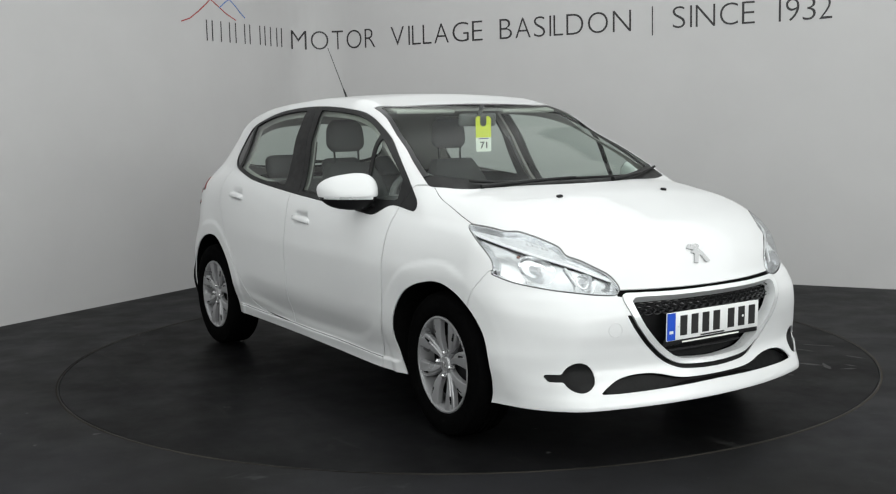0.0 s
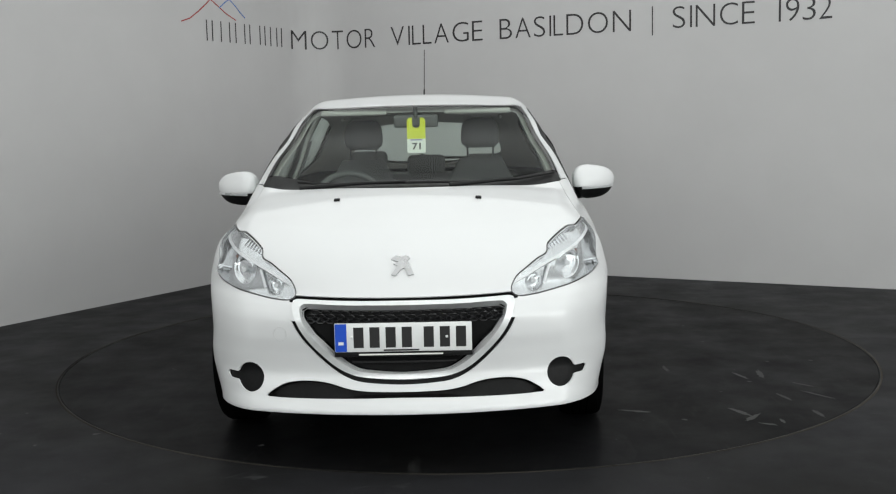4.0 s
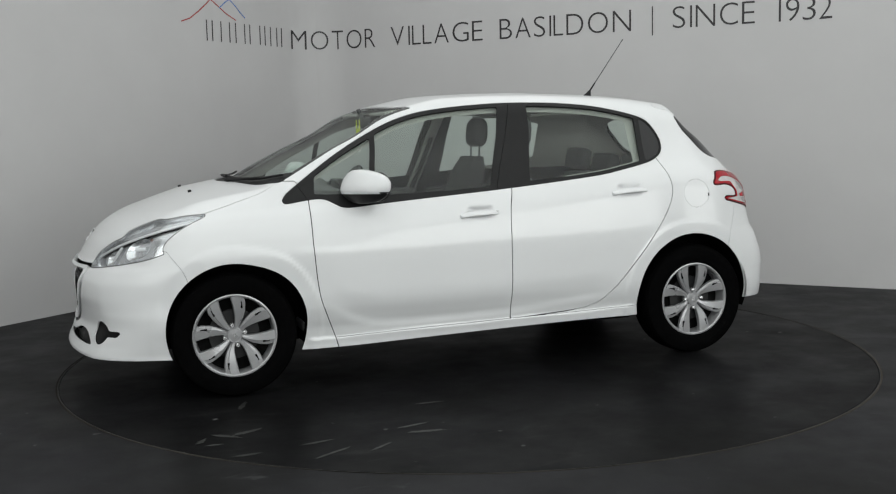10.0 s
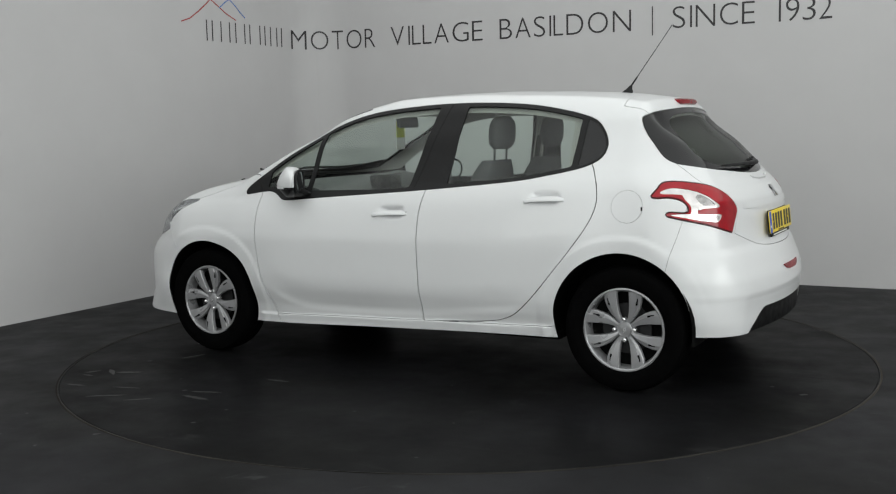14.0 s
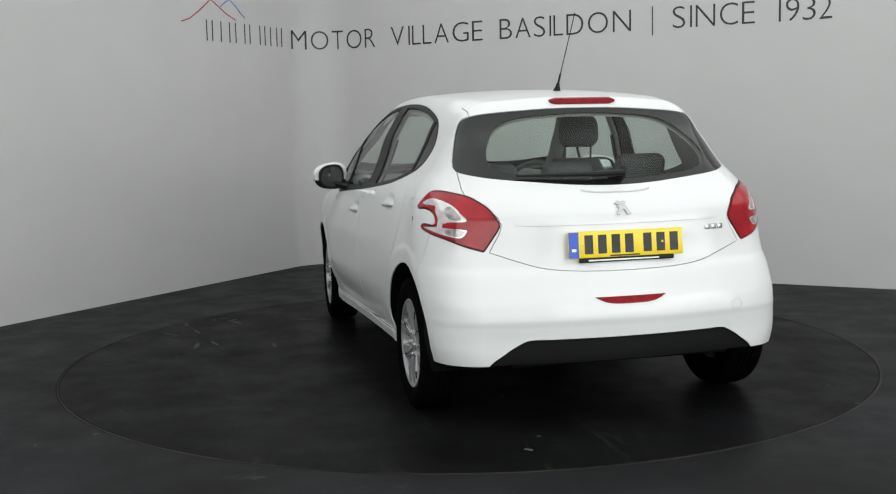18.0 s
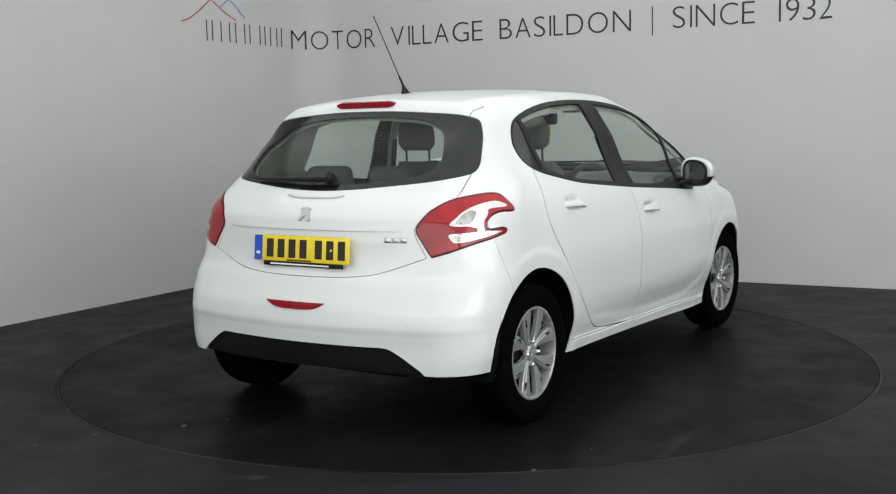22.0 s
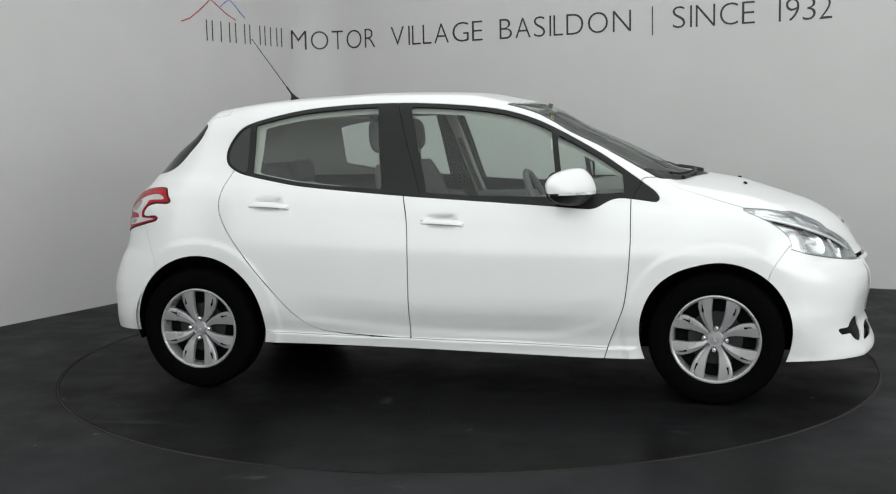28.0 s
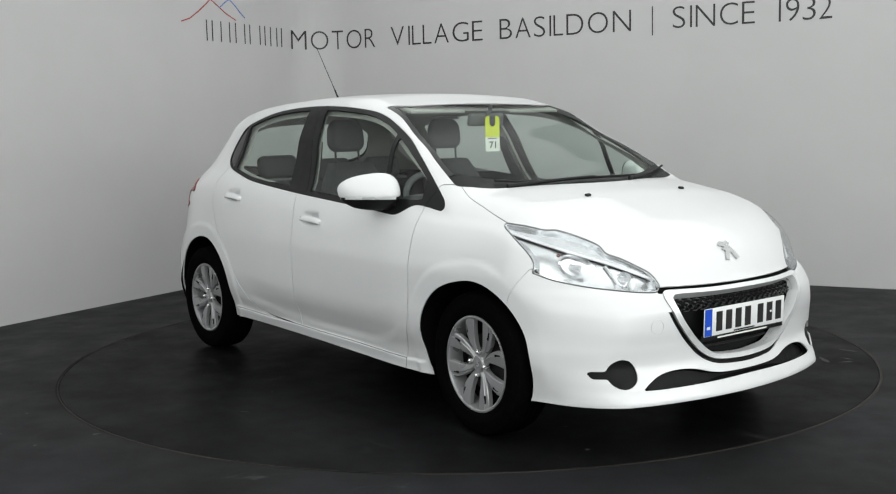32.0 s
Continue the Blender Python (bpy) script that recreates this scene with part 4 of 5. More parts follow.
    pillar, low = inner.cut(lambda x, y, z: 1.02 - z)
    pillar.mesh("headliner", LINER, CAR, "pale grey roof lining and pillar trims", 0, 0.030)
    low.mesh("inner_shell", SEAM, CAR, "dark inner body shell", 0, 0.022)
    return doors


LENS_SILVER = simple("clear_red_lamp_insert", (0.66, 0.63, 0.63), 0.18, metal=0.5, coat=0.8, spread=0.16, scale=24, relief=0.0006)
FACET = simple("reflector_facet_grey", (0.34, 0.33, 0.33), 0.22, metal=0.7, coat=0.8, spread=0.30, scale=45, relief=0.001)
HOUSING = simple("lamp_housing_silver", (0.62, 0.63, 0.64), 0.14, metal=0.8, spread=0.10, scale=26, relief=0.0008)
EDGE = simple("lens_edge_grey", (0.075, 0.075, 0.078), 0.4, spread=0.1)
BOWLS = ((0.672, 0.744, 0.060), (0.520, 0.691, 0.036))
AMBER_BULB = simple("amber_bulb_glass", (0.20, 0.11, 0.09), 0.25, metal=0.4, spread=0.08)
BOWL = simple("reflector_silver", (0.84, 0.85, 0.86), 0.24, metal=0.9, spread=0.05, scale=30)
DOORS = panels()


# ---- car: wheels ----
def wheel(x, s, turn):
    w = new("wheel")
    w.parent = CAR
    w.matrix_basis = pose(x, s * 0.735, 0.3045, 0, 0, (180 if s < 0 else 0) + (-2.5 if x > 0 else 0)) @ pose(0, 0, 0, 0, turn, 0) @ Matrix.Scale(0.98, 4)
    tagged(w, "road wheel with a silver eight-spoke trim")
    bm = bmesh.new()
    prof = [(0.195, -0.085), (0.225, -0.094), (0.265, -0.0955), (0.293, -0.088), (0.304, -0.074), (0.3085, -0.055)]
    for y in (-0.036, -0.030, -0.006, 0.0, 0.024, 0.030):
        prof += [(0.3095, y - 0.006), (0.3035, y - 0.003), (0.3035, y + 0.001), (0.3095, y + 0.004)] if y in (-0.036, -0.006, 0.024) else []
    prof += [(0.3085, 0.055), (0.304, 0.074), (0.296, 0.086), (0.290, 0.0885), (0.275, 0.0935), (0.255, 0.0955), (0.240, 0.0950), (0.236, 0.0935), (0.226, 0.0930), (0.214, 0.0875), (0.207, 0.080), (0.203, 0.070)]
    lathe(bm, prof, 72)
    part("tyre", bm, RUBBER, w, "black road tyre", 25)
    bm = bmesh.new()
    lathe(bm, [(0.203, 0.070), (0.2075, 0.079), (0.206, 0.0845), (0.200, 0.0855), (0.193, 0.081), (0.189, 0.068), (0.185, 0.020), (0.180, -0.05)], 72)
    part("rim", bm, ALLOY, w, "silver wheel rim", 30)
    bm = bmesh.new()
    lathe(bm, [(0.185, 0.012), (0.10, 0.004), (0.06, 0.018), (0.0005, 0.018)], 40)
    part("backing", bm, SEAM, w, "black steel wheel behind the trim", 30)
    bm = bmesh.new()
    cyl(bm, 0.125, 0.125, 0.012, Matrix.Translation((0, 0.020, 0)) @ Matrix.Rotation(math.pi / 2, 4, "X"), 40)
    part("brake_disc", bm, simple("brake_steel", (0.012, 0.012, 0.013), 0.6, metal=0.2, spread=0.3, scale=20), w, "dull steel brake disc")
    # eight broad spokes in pairs beside each wheel bolt, each with a slit near the rim
    for q in range(4):
        for m in (1, -1):
            bm = bmesh.new()
            rows = []
            for r, inner_e, outer_e, top in ((0.036, 0.004, 0.026, 0.064), (0.060, 0.0185, 0.043, 0.067), (0.090, 0.026, 0.063, 0.072), (0.125, 0.030, 0.081, 0.077), (0.160, 0.0315, 0.093, 0.080), (0.197, 0.031, 0.097, 0.081)):
                mid = inner_e + (outer_e - inner_e) * 0.66
                e = [(inner_e - 0.002, top - 0.022), (inner_e, top - 0.003), (inner_e + 0.003, top), (mid, top + 0.002), (mid + 0.003, top - 0.003), (outer_e - 0.004, top - 0.004), (outer_e, top - 0.008), (outer_e + 0.001, top - 0.026)]
                rr = [math.sqrt(max(r * r - (u * 0.85) ** 2, 1e-6)) for u, _ in e]
                rows.append([bm.verts.new((m * u, y, ra)) for (u, y), ra in zip(e, rr)])
            for a, b in zip(rows, rows[1:]):
                for k in range(len(a) - 1):
                    bm.faces.new((a[k], a[k + 1], b[k + 1], b[k]))
            bm.transform(Matrix.Rotation(q * math.pi / 2, 4, "Y"))
            part("spoke", bm, ALLOY, w, "", 25)
            bm = bmesh.new()
            box(bm, (-0.0048, 0.0, -0.017), (0.0048, 0.004, 0.017), 0.0012, pose(m * 0.0715, 0.0768, 0.138, 0, m * 8, 0))
            bm.transform(Matrix.Rotation(q * math.pi / 2, 4, "Y"))
            part("slit", bm, SEAM, w)
        bm = bmesh.new()
        at = Matrix.Rotation(q * math.pi / 2, 4, "Y") @ Matrix.Translation((0, 0.066, 0.051)) @ Matrix.Rotation(-math.pi / 2, 4, "X")
        cyl(bm, 0.0115, 0.0105, 0.022, at, 6)
        cyl(bm, 0.0095, 0.004, 0.006, at @ Matrix.Translation((0, 0, 0.014)), 12)
        part("bolt", bm, CHROME, w, "bright wheel bolt")
    bm = bmesh.new()
    lathe(bm, [(0.040, 0.045), (0.039, 0.064), (0.034, 0.069), (0.031, 0.068), (0.029, 0.070), (0.0005, 0.072)], 36)
    part("hub_cap", bm, ALLOY, w, "silver centre cap", 30)
    bm = bmesh.new()
    prism(bm, [(-0.012, -0.013), (-0.005, 0.0), (-0.013, 0.006), (-0.004, 0.015), (0.009, 0.012), (0.004, 0.003), (0.012, -0.012), (0.002, -0.004)], 0.002,
          Matrix.Translation((0, 0.0715, 0)) @ Matrix.Rotation(-math.pi / 2, 4, "X"))
    part("emblem", bm, CHROME, w, "small bright emblem")


for x, s, turn in ((1.252, 1, 14), (1.247, -1, -6), (-1.277, 1, 2), (-1.277, -1, -3)):
    wheel(x, s, turn)


def under():
    for ax, az, ar in ARCH:
        for s in (1, -1):
            bm = bmesh.new()
            n = 28
            rows = []
            for j in range(3):
                row = []
                for t in [math.pi * 1.16 * k / n - 0.08 * math.pi for k in range(n + 1)]:
                    grow = 0.004 + (0.030 * float(smooth(1.20, 0.93, ax + ar * math.cos(t))) if ax > 0 else 0) + (0.012 if j else 0)
                    x, z = ax + (ar + grow) * math.cos(t), az + (ar + grow) * math.sin(t)
                    y = float(side_y(np.array([x]), np.array([z]))[0]) - 0.010 if j < 2 else 0.50
                    row.append(bm.verts.new((x, s * (y - 0.02 * (j == 1)), z)))
                rows.append(row)
            for a, b in zip(rows, rows[1:]):
                for k in range(n):
                    bm.faces.new((a[k], a[k + 1], b[k + 1], b[k]))
            bm.faces.new(rows[-1])
            part("arch_liner", bm, SEAM, CAR, "black wheel arch liner")
    bm = bmesh.new()
    box(bm, (-0.92, -0.74, 0.215), (0.90, 0.74, 0.26), 0.01)
    box(bm, (0.88, -0.50, 0.20), (1.86, 0.50, 0.27), 0.01)
    box(bm, (-1.80, -0.50, 0.27), (-0.90, 0.50, 0.33), 0.01)
    part("underbody", bm, SEAM, CAR, "dark floor pan and undertray")
    bm = bmesh.new()
    tube(bm, [(-1.27, -0.62, 0.28), (-1.27, 0.62, 0.28)], 0.04, 12)
    part("rear_axle", bm, STEEL, CAR, "black rear axle beam")


under()


# ---- car: outer fittings ----
def frame_on(p, n, up=(0, 0, 1)):
    """A pose whose z leaves the skin, whose y is as near upright as can be."""
    n = n.normalized()
    u = Vector(up)
    u = (u - n * u.dot(n)).normalized()
    r = u.cross(n)
    return Matrix(((r.x, u.x, n.x, p.x), (r.y, u.y, n.y, p.y), (r.z, u.z, n.z, p.z), (0, 0, 0, 1)))


def handle(door, x, z, s, key):
    p, n = surface(x=x, z=z, sign=s)
    m = frame_on(p, n)
    tip = 1 if s > 0 else -1
    bm = bmesh.new()
    rows = []
    half = 0.111
    for k in range(17):
        u = -1 + 2 * k / 16
        w = 0.0205 * (1 - 0.20 * u * u) * (1 if abs(u) < 0.97 else 0.6)
        lift = 0.030 - 0.010 * abs(u) ** 3 if abs(u) < 0.97 else 0.012
        c = Vector((u * half, 0.0088 * u * tip, 0))
        ring = []
        for a in range(10):
            t = 2 * math.pi * a / 10
            ring.append(bm.verts.new(m @ (c + Vector((0, w * math.cos(t), lift - 0.008 + 0.010 * math.sin(t))))))
        rows.append(ring)
    for a, b in zip(rows, rows[1:]):
        for k in range(10):
            bm.faces.new((a[k], a[(k + 1) % 10], b[(k + 1) % 10], b[k]))
    bm.faces.new(rows[0])
    bm.faces.new(rows[-1])
    for u in (-0.9, 0.88):
        box(bm, (u * half - 0.013, -0.010 + 0.0088 * u * tip, -0.006), (u * half + 0.013, 0.010 + 0.0088 * u * tip, 0.022), 0.004, m)
    h = part("door_handle", bm, PAINT, door, "white pull handle", 60)
    if key:
        bm = bmesh.new()
        cyl(bm, 0.0075, 0.0075, 0.004, m @ Matrix.Translation((tip * half * 0.84, 0.0074, 0.0265)), 16)
        part("key_lock", bm, ALLOY, h, "grey key lock")


for d, (s, front) in zip(DOORS, ((1, True), (1, False), (-1, True), (-1, False))):
    handle(d, -0.010 if front else -0.880, 0.824 if front else 0.906, s, front)


def door_mirror(s):
    """White shell over a black foot, an indicator strip, and the glass to the rear."""
    unit = new("door_mirror")
    unit.parent = CAR
    tagged(unit, "white door mirror with a black base and indicator strip")
    cx, cy, cz = 0.588, 0.890, 1.014

    def blob(z0, z1, grow=1.0):
        bm = bmesh.new()
        rows = []
        n, m = 24, 14
        for i in range(m + 1):
            b = -math.pi / 2 + math.pi * i / m
            row = []
            for k in range(n):
                a = 2 * math.pi * k / n
                ex = lambda v, p: math.copysign(abs(v) ** p, v)
                px = ex(math.cos(a), 0.75) * ex(math.cos(b), 0.7) * 0.085
                py = ex(math.sin(a), 0.72) * ex(math.cos(b), 0.7) * 0.112
                pz = ex(math.sin(b), 0.95) * 0.068
                pz *= 1.42 if pz < 0 else 1.0
                if px > 0:
                    px *= 1 - 0.60 * max(pz + 0.034, 0) / 0.102 - 0.55 * max(-pz - 0.034, 0) / 0.063
                px = max(px, -0.058)
                pz *= 1 - 0.22 * (py / 0.112) * (1 if pz > 0 else 0.5)
                px += 0.02 * (1 - (py / 0.112) ** 2) - 0.075 * (py / 0.112) * (1 if px > 0 else 0.55)
                row.append(bm.verts.new((cx + px * grow, s * (cy + py * grow), cz + pz * grow)))
            rows.append(row)
        for a, b in zip(rows, rows[1:]):
            for k in range(n):
                try:
                    bm.faces.new((a[k], a[(k + 1) % n], b[(k + 1) % n], b[k]))
                except ValueError:
                    pass
        bmesh.ops.remove_doubles(bm, verts=bm.verts, dist=1e-5)
        for co, no in (((0, 0, z0), (0, 0, -1)), ((0, 0, z1), (0, 0, 1))):
            r = bmesh.ops.bisect_plane(bm, geom=bm.verts[:] + bm.edges[:] + bm.faces[:], plane_co=co, plane_no=no, clear_outer=True)
            bmesh.ops.holes_fill(bm, edges=[e for e in bm.edges if e.is_boundary])
        return bm

    part("cap", blob(cz - 0.034, 2), PAINT, unit, "white mirror cap", 50)
    part("lower_shell", blob(0, cz - 0.0355, 0.985), TRIM, unit, "black lower shell", 50)
    bm = bmesh.new()
    rows = []
    for k in range(13):
        t = k / 12
        y = cy - 0.070 + 0.172 * t
        q = (y - cy) / 0.112
        x = cx + 0.079 * max(0.0, 1 - abs(q) ** 2.6) ** 0.40 + 0.020 * (1 - q * q) - 0.075 * q - 0.015
        h = 0.0115 * (1 - 0.30 * t)
        rows.append([bm.verts.new(v) for v in ((x - 0.030, s * y, cz - 0.035 - h), (x + 0.010, s * y, cz - 0.035 - h), (x + 0.014, s * y, cz - 0.035), (x - 0.030, s * y, cz - 0.033))])
    for a, b in zip(rows, rows[1:]):
        for k in range(4):
            bm.faces.new((a[k], a[(k + 1) % 4], b[(k + 1) % 4], b[k]))
    part("indicator", bm, SATIN, unit, "clear silver indicator strip")
    bm = bmesh.new()
    ring = []
    n = 28
    for k in range(n):
        a = 2 * math.pi * k / n
        ring.append((math.copysign(abs(math.cos(a)) ** 0.75, math.cos(a)) * 0.075, math.copysign(abs(math.sin(a)) ** 0.8, math.sin(a)) * 0.061 * (1 - 0.15 * math.cos(a))))
    m = Matrix.Translation((cx - 0.0520, s * (cy - 0.002), cz - 0.014)) @ Matrix.Rotation(s * radians(20), 4, "Z") @ Matrix(((0, 0, -1, 0), (s, 0, 0, 0), (0, 1, 0, 0), (0, 0, 0, 1)))
    prism(bm, ring, 0.004, m)
    part("mirror_glass", bm, MIRROR, unit, "silver mirror glass")
    bm = bmesh.new()
    tube(bm, [Vector((m @ Vector((u * 1.05, v * 1.06, 0.001)))) for u, v in ring], 0.0080, 8, True)
    part("glass_rim", bm, TRIM, unit, "black rim")
    bm = bmesh.new()
    rows = []
    for t in range(7):
        k = t / 6
        y = 0.765 + 0.110 * k
        w, h = 0.080 - 0.018 * k, 0.020 + 0.012 * k
        z = 0.925 + 0.035 * k
        rows.append([bm.verts.new((cx + 0.01 + w * math.cos(a) - 0.0 * k, s * y, z + h * math.sin(a))) for a in [2 * math.pi * j / 14 for j in range(14)]])
    for a, b in zip(rows, rows[1:]):
        for k in range(14):
            bm.faces.new((a[k], a[(k + 1) % 14], b[(k + 1) % 14], b[k]))
    bm.faces.new(rows[0])
    bm.faces.new(rows[-1])
    part("foot", bm, TRIM, unit, "black mirror foot", 50)


door_mirror(1)
door_mirror(-1)


def plate(front):
    """Number plate with plain bars in place of the characters."""
    p, n = surface(y=0.0, z=0.50 if front else 0.782, sign=1 if front else -1)
    tilt = 2 if front else 6
    p = Vector((1.978, 0, 0.4985)) if front else Vector((p.x - 0.016, 0, 0.782))
    m = frame_on(p, Vector((1, 0, -0.03)) if front else Vector((-1, 0, 0.10)))
    root = new("number_plate")
    root.parent = CAR
    tagged(root, "white front number plate with a blue band" if front else "yellow rear number plate with a blue band")
    w, h = 0.260, 0.0555
    bm = bmesh.new()
    box(bm, (-w, -h, -0.003), (w, h, 0.002), 0.003, m)
    part("plate", bm, WHITE if front else YELLOW, root)
    bm = bmesh.new()
    box(bm, (-w + 0.002, -h + 0.002, 0.002), (-w + 0.046, h - 0.002, 0.0030), 0, m)
    part("blue_band", bm, BLUE, root, "blue band")
    bm = bmesh.new()
    box(bm, (-w + 0.014, -0.028, 0.003), (-w + 0.034, -0.016, 0.0036), 0, m)
    part("band_mark", bm, WHITE, root, "pale mark on the band")
    x = -w + 0.066
    for k in range(7):
        bm = bmesh.new()
        box(bm, (x + 0.006, -0.0395, 0.002), (x + 0.044, 0.0395, 0.0032), 0, m)
        part("character_bar", bm, INK, root, "black bar in place of a character")
        x += 0.061 + (0.022 if k == 3 else 0)
    bm = bmesh.new()
    box(bm, (-w - 0.002 if front else -w + 0.05, -h - 0.020, -0.014), (w + 0.002 if front else w - 0.04, -h + 0.004, -0.0035), 0.003, m)
    if front:
        box(bm, (-0.18, -h, -0.05), (0.18, h, -0.004), 0.004, m)
    else:
        box(bm, (-0.20, -h, -0.022), (0.20, h, -0.0035), 0.004, m)
    part("plate_holder", bm, TRIM, root, "black plate holder")
    bm = bmesh.new()
    box(bm, (-0.17, -h - 0.0145, -0.0036), (0.15, -h - 0.0085, -0.0026), 0, m)
    part("small_print", bm, CARD, root, "thin pale line of print")
    bm = bmesh.new()
    box(bm, (-0.075, -h + 0.003, 0.002), (0.06, -h + 0.009, 0.0028), 0, m)
    part("maker_line", bm, INK, root, "thin dark line of print")
    for sx in (-0.195, 0.165):
        bm = bmesh.new()
        cyl(bm, 0.006, 0.004, 0.004, m @ Matrix.Translation((sx, 0, 0.004)), 12)
        part("screw", bm, WHITE if front else YELLOW, root)


plate(True)
plate(False)


def emblem(p, n, size, name, label):
    m = frame_on(p + n * 0.001, n)
    bm = bmesh.new()
    a = [(-0.50, 0.30), (-0.30, 0.50), (-0.05, 0.42), (0.15, 0.50), (0.32, 0.36), (0.18, 0.22), (0.30, 0.05), (0.48, -0.45), (0.24, -0.50), (0.10, -0.12), (-0.08, -0.20),
         (-0.28, -0.50), (-0.48, -0.46), (-0.22, -0.02), (-0.40, 0.08), (-0.16, 0.18)]
    prism(bm, [(x * size, y * size) for x, y in a], 0.006, m)
    part(name, bm, EMBLEM, CAR, label)


p, n = surface(y=0.0, z=0.757)
emblem(p, n, 0.090, "emblem", "bright metal emblem on the bonnet")
p, n = surface(y=0.0, z=0.927, sign=-1)
emblem(p, n, 0.068, "emblem", "bright metal emblem on the tailgate")
for k in range(3):
    y = -0.410 - k * 0.034
    p, n = surface(y=y, z=0.829, sign=-1)
    m = frame_on(p, n)
    bm = bmesh.new()
    box(bm, (-0.014, -0.011, 0), (0.014, 0.011, 0.004), 0.003, m)
    part("badge_bar", bm, EMBLEM, CAR, "plain bright badge bar")


def grille_net():
    """Honeycomb band across the upper grille, and the ribs below the plate."""
    bm = bmesh.new()
    tube(bm, [(0.0185 * math.cos(a), 0.0085 * math.sin(a), 0) for a in [math.pi / 3 * i for i in range(6)]], 0.0024, 5, True)
    first = None
    for j in range(4):
        z = 0.606 - j * 0.0155
        for k in range(20):
            y = -0.385 + (k + 0.5 * (j % 2)) * 0.040
            if y > 0.385 or sdf(np.array([y]), np.array([z]), GRILLE_IN)[0] > -0.012:
                continue
            p, n = surface(y=y, z=z)
            if first is None:
                first = ob = part("grille_cell", bm, GLOSSY, CAR)
            else:
                ob = new("grille_cell", first.data)
                ob.parent = CAR
            ob.matrix_basis = frame_on(p - n * 0.036, n)
    for z in (0.42, 0.395):
        bm = bmesh.new()
        half = 0.24 if z > 0.4 else 0.20
        tube(bm, [surface(y=half * (k / 6 - 1), z=z)[0] - Vector((0.040, 0, 0)) for k in range(13)], 0.005, 6)
        part("grille_rib", bm, TRIM, CAR)


grille_net()


def small_fittings():
    for s in (1, -1):
        p, n = surface(x=1.392, y=s * 0.302)
        bm = bmesh.new()
        box(bm, (-0.013, -0.009, -0.002), (0.013, 0.009, 0.010), 0.004, frame_on(p, n, (-1, 0, 0)))
        part("washer_jet", bm, TRIM, CAR, "small black washer jet")
    # dark catch at the edge of the fuel flap
    p, n = surface(x=-1.366, z=0.884, sign=1)
    bm = bmesh.new()
    box(bm, (-0.004, -0.009, -0.002), (0.004, 0.009, 0.0015), 0.001, frame_on(p, n))
    part("flap_catch", bm, TRIM, CAR, "small black catch beside the fuel flap")
    # roof aerial
    bm = bmesh.new()
    p, n = surface(x=-1.02, y=0.0)
    rows = [(0.032, 0.0, 0.017), (0.028, 0.008, 0.015), (0.016, 0.022, 0.010), (0.007, 0.040, 0.0065)]
    prev = None
    for lx, h, ly in rows:
        ring = [bm.verts.new((p.x - h * 0.55 + lx * math.cos(a) * (1.15 if math.cos(a) > 0 else 1), ly * math.sin(a), p.z - 0.002 + h)) for a in [2 * math.pi * k / 16 for k in range(16)]]
        if prev:
            for k in range(16):
                bm.faces.new((prev[k], prev[(k + 1) % 16], ring[(k + 1) % 16], ring[k]))
        prev = ring
    bm.faces.new(prev)
    base = part("aerial", bm, TRIM, CAR, "black roof aerial", 50)
    bm = bmesh.new()
    a, b = Vector((p.x - 0.018, 0, p.z + 0.030)), Vector((-1.268, 0, 1.795))
    d = b - a
    tube(bm, [a, a + d * 0.14, a + d * 0.18, a + d * 0.97, b], [0.0055, 0.005, 0.0024, 0.0020, 0.0030], 8)
    part("mast", bm, TRIM, base, "thin black mast")
    # high brake lamp
    bm = bmesh.new()
    q, n = surface(y=0, z=1.392, sign=-1)
    rows = []
    for k in range(13):
        y = -0.158 + 0.316 * k / 12
        e = max(0.45, min(1, (1 - abs(y) / 0.160) * 12) ** 0.5)
        c, nn = surface(y=y, z=1.391, sign=-1)
        rows.append([bm.verts.new(v) for v in (c + Vector((-0.004, 0, 0.0160 * e)), c + Vector((-0.017, 0, 0.0105 * e)), c + Vector((-0.020, 0, -0.0105 * e)), c + Vector((-0.012, 0, -0.0165 * e)), c + Vector((0.03, 0, -0.015 * e)), c + Vector((0.03, 0, 0.014 * e)))])
    for a, b in zip(rows, rows[1:]):
        for k in range(6):
            bm.faces.new((a[k], a[(k + 1) % 6], b[(k + 1) % 6], b[k]))
    bm.faces.new(rows[0])
    bm.faces.new(rows[-1])
    part("brake_light", bm, DARK_RED, CAR, "red high brake light", 50)
    # rear reflector
    bm = bmesh.new()
    rows = []
    for k in range(15):
        t = -1 + k / 7
        y = 0.157 * t
        top, bot = 0.566, 0.566 - 0.031 * (1 - abs(t) ** 4)
        c1, c2 = surface(y=y, z=top, sign=-1)[0], surface(y=y, z=bot, sign=-1)[0]
        rows.append([bm.verts.new(v) for v in (c1 + Vector((-0.001, 0, 0)), c1 + Vector((-0.006, 0, -0.002)), c2 + Vector((-0.006, 0, 0.002)), c2 + Vector((-0.001, 0, 0)))])
    for a, b in zip(rows, rows[1:]):
        for k in range(3):
            bm.faces.new((a[k], a[k + 1], b[k + 1], b[k]))
    part("rear_reflector", bm, DARK_RED, CAR, "dark red reflector in the rear bumper", 50)
    # rear wiper
    bm = bmesh.new()
    c = [surface(y=y, z=z, sign=-1)[0] + Vector((-o, 0, 0.004)) for y, z, o in ((-0.050, 1.068, 0.030), (0.10, 1.066, 0.030), (0.26, 1.066, 0.022), (0.42, 1.066, 0.014))]
    tube(bm, c, [0.014, 0.011, 0.008, 0.004], 8)
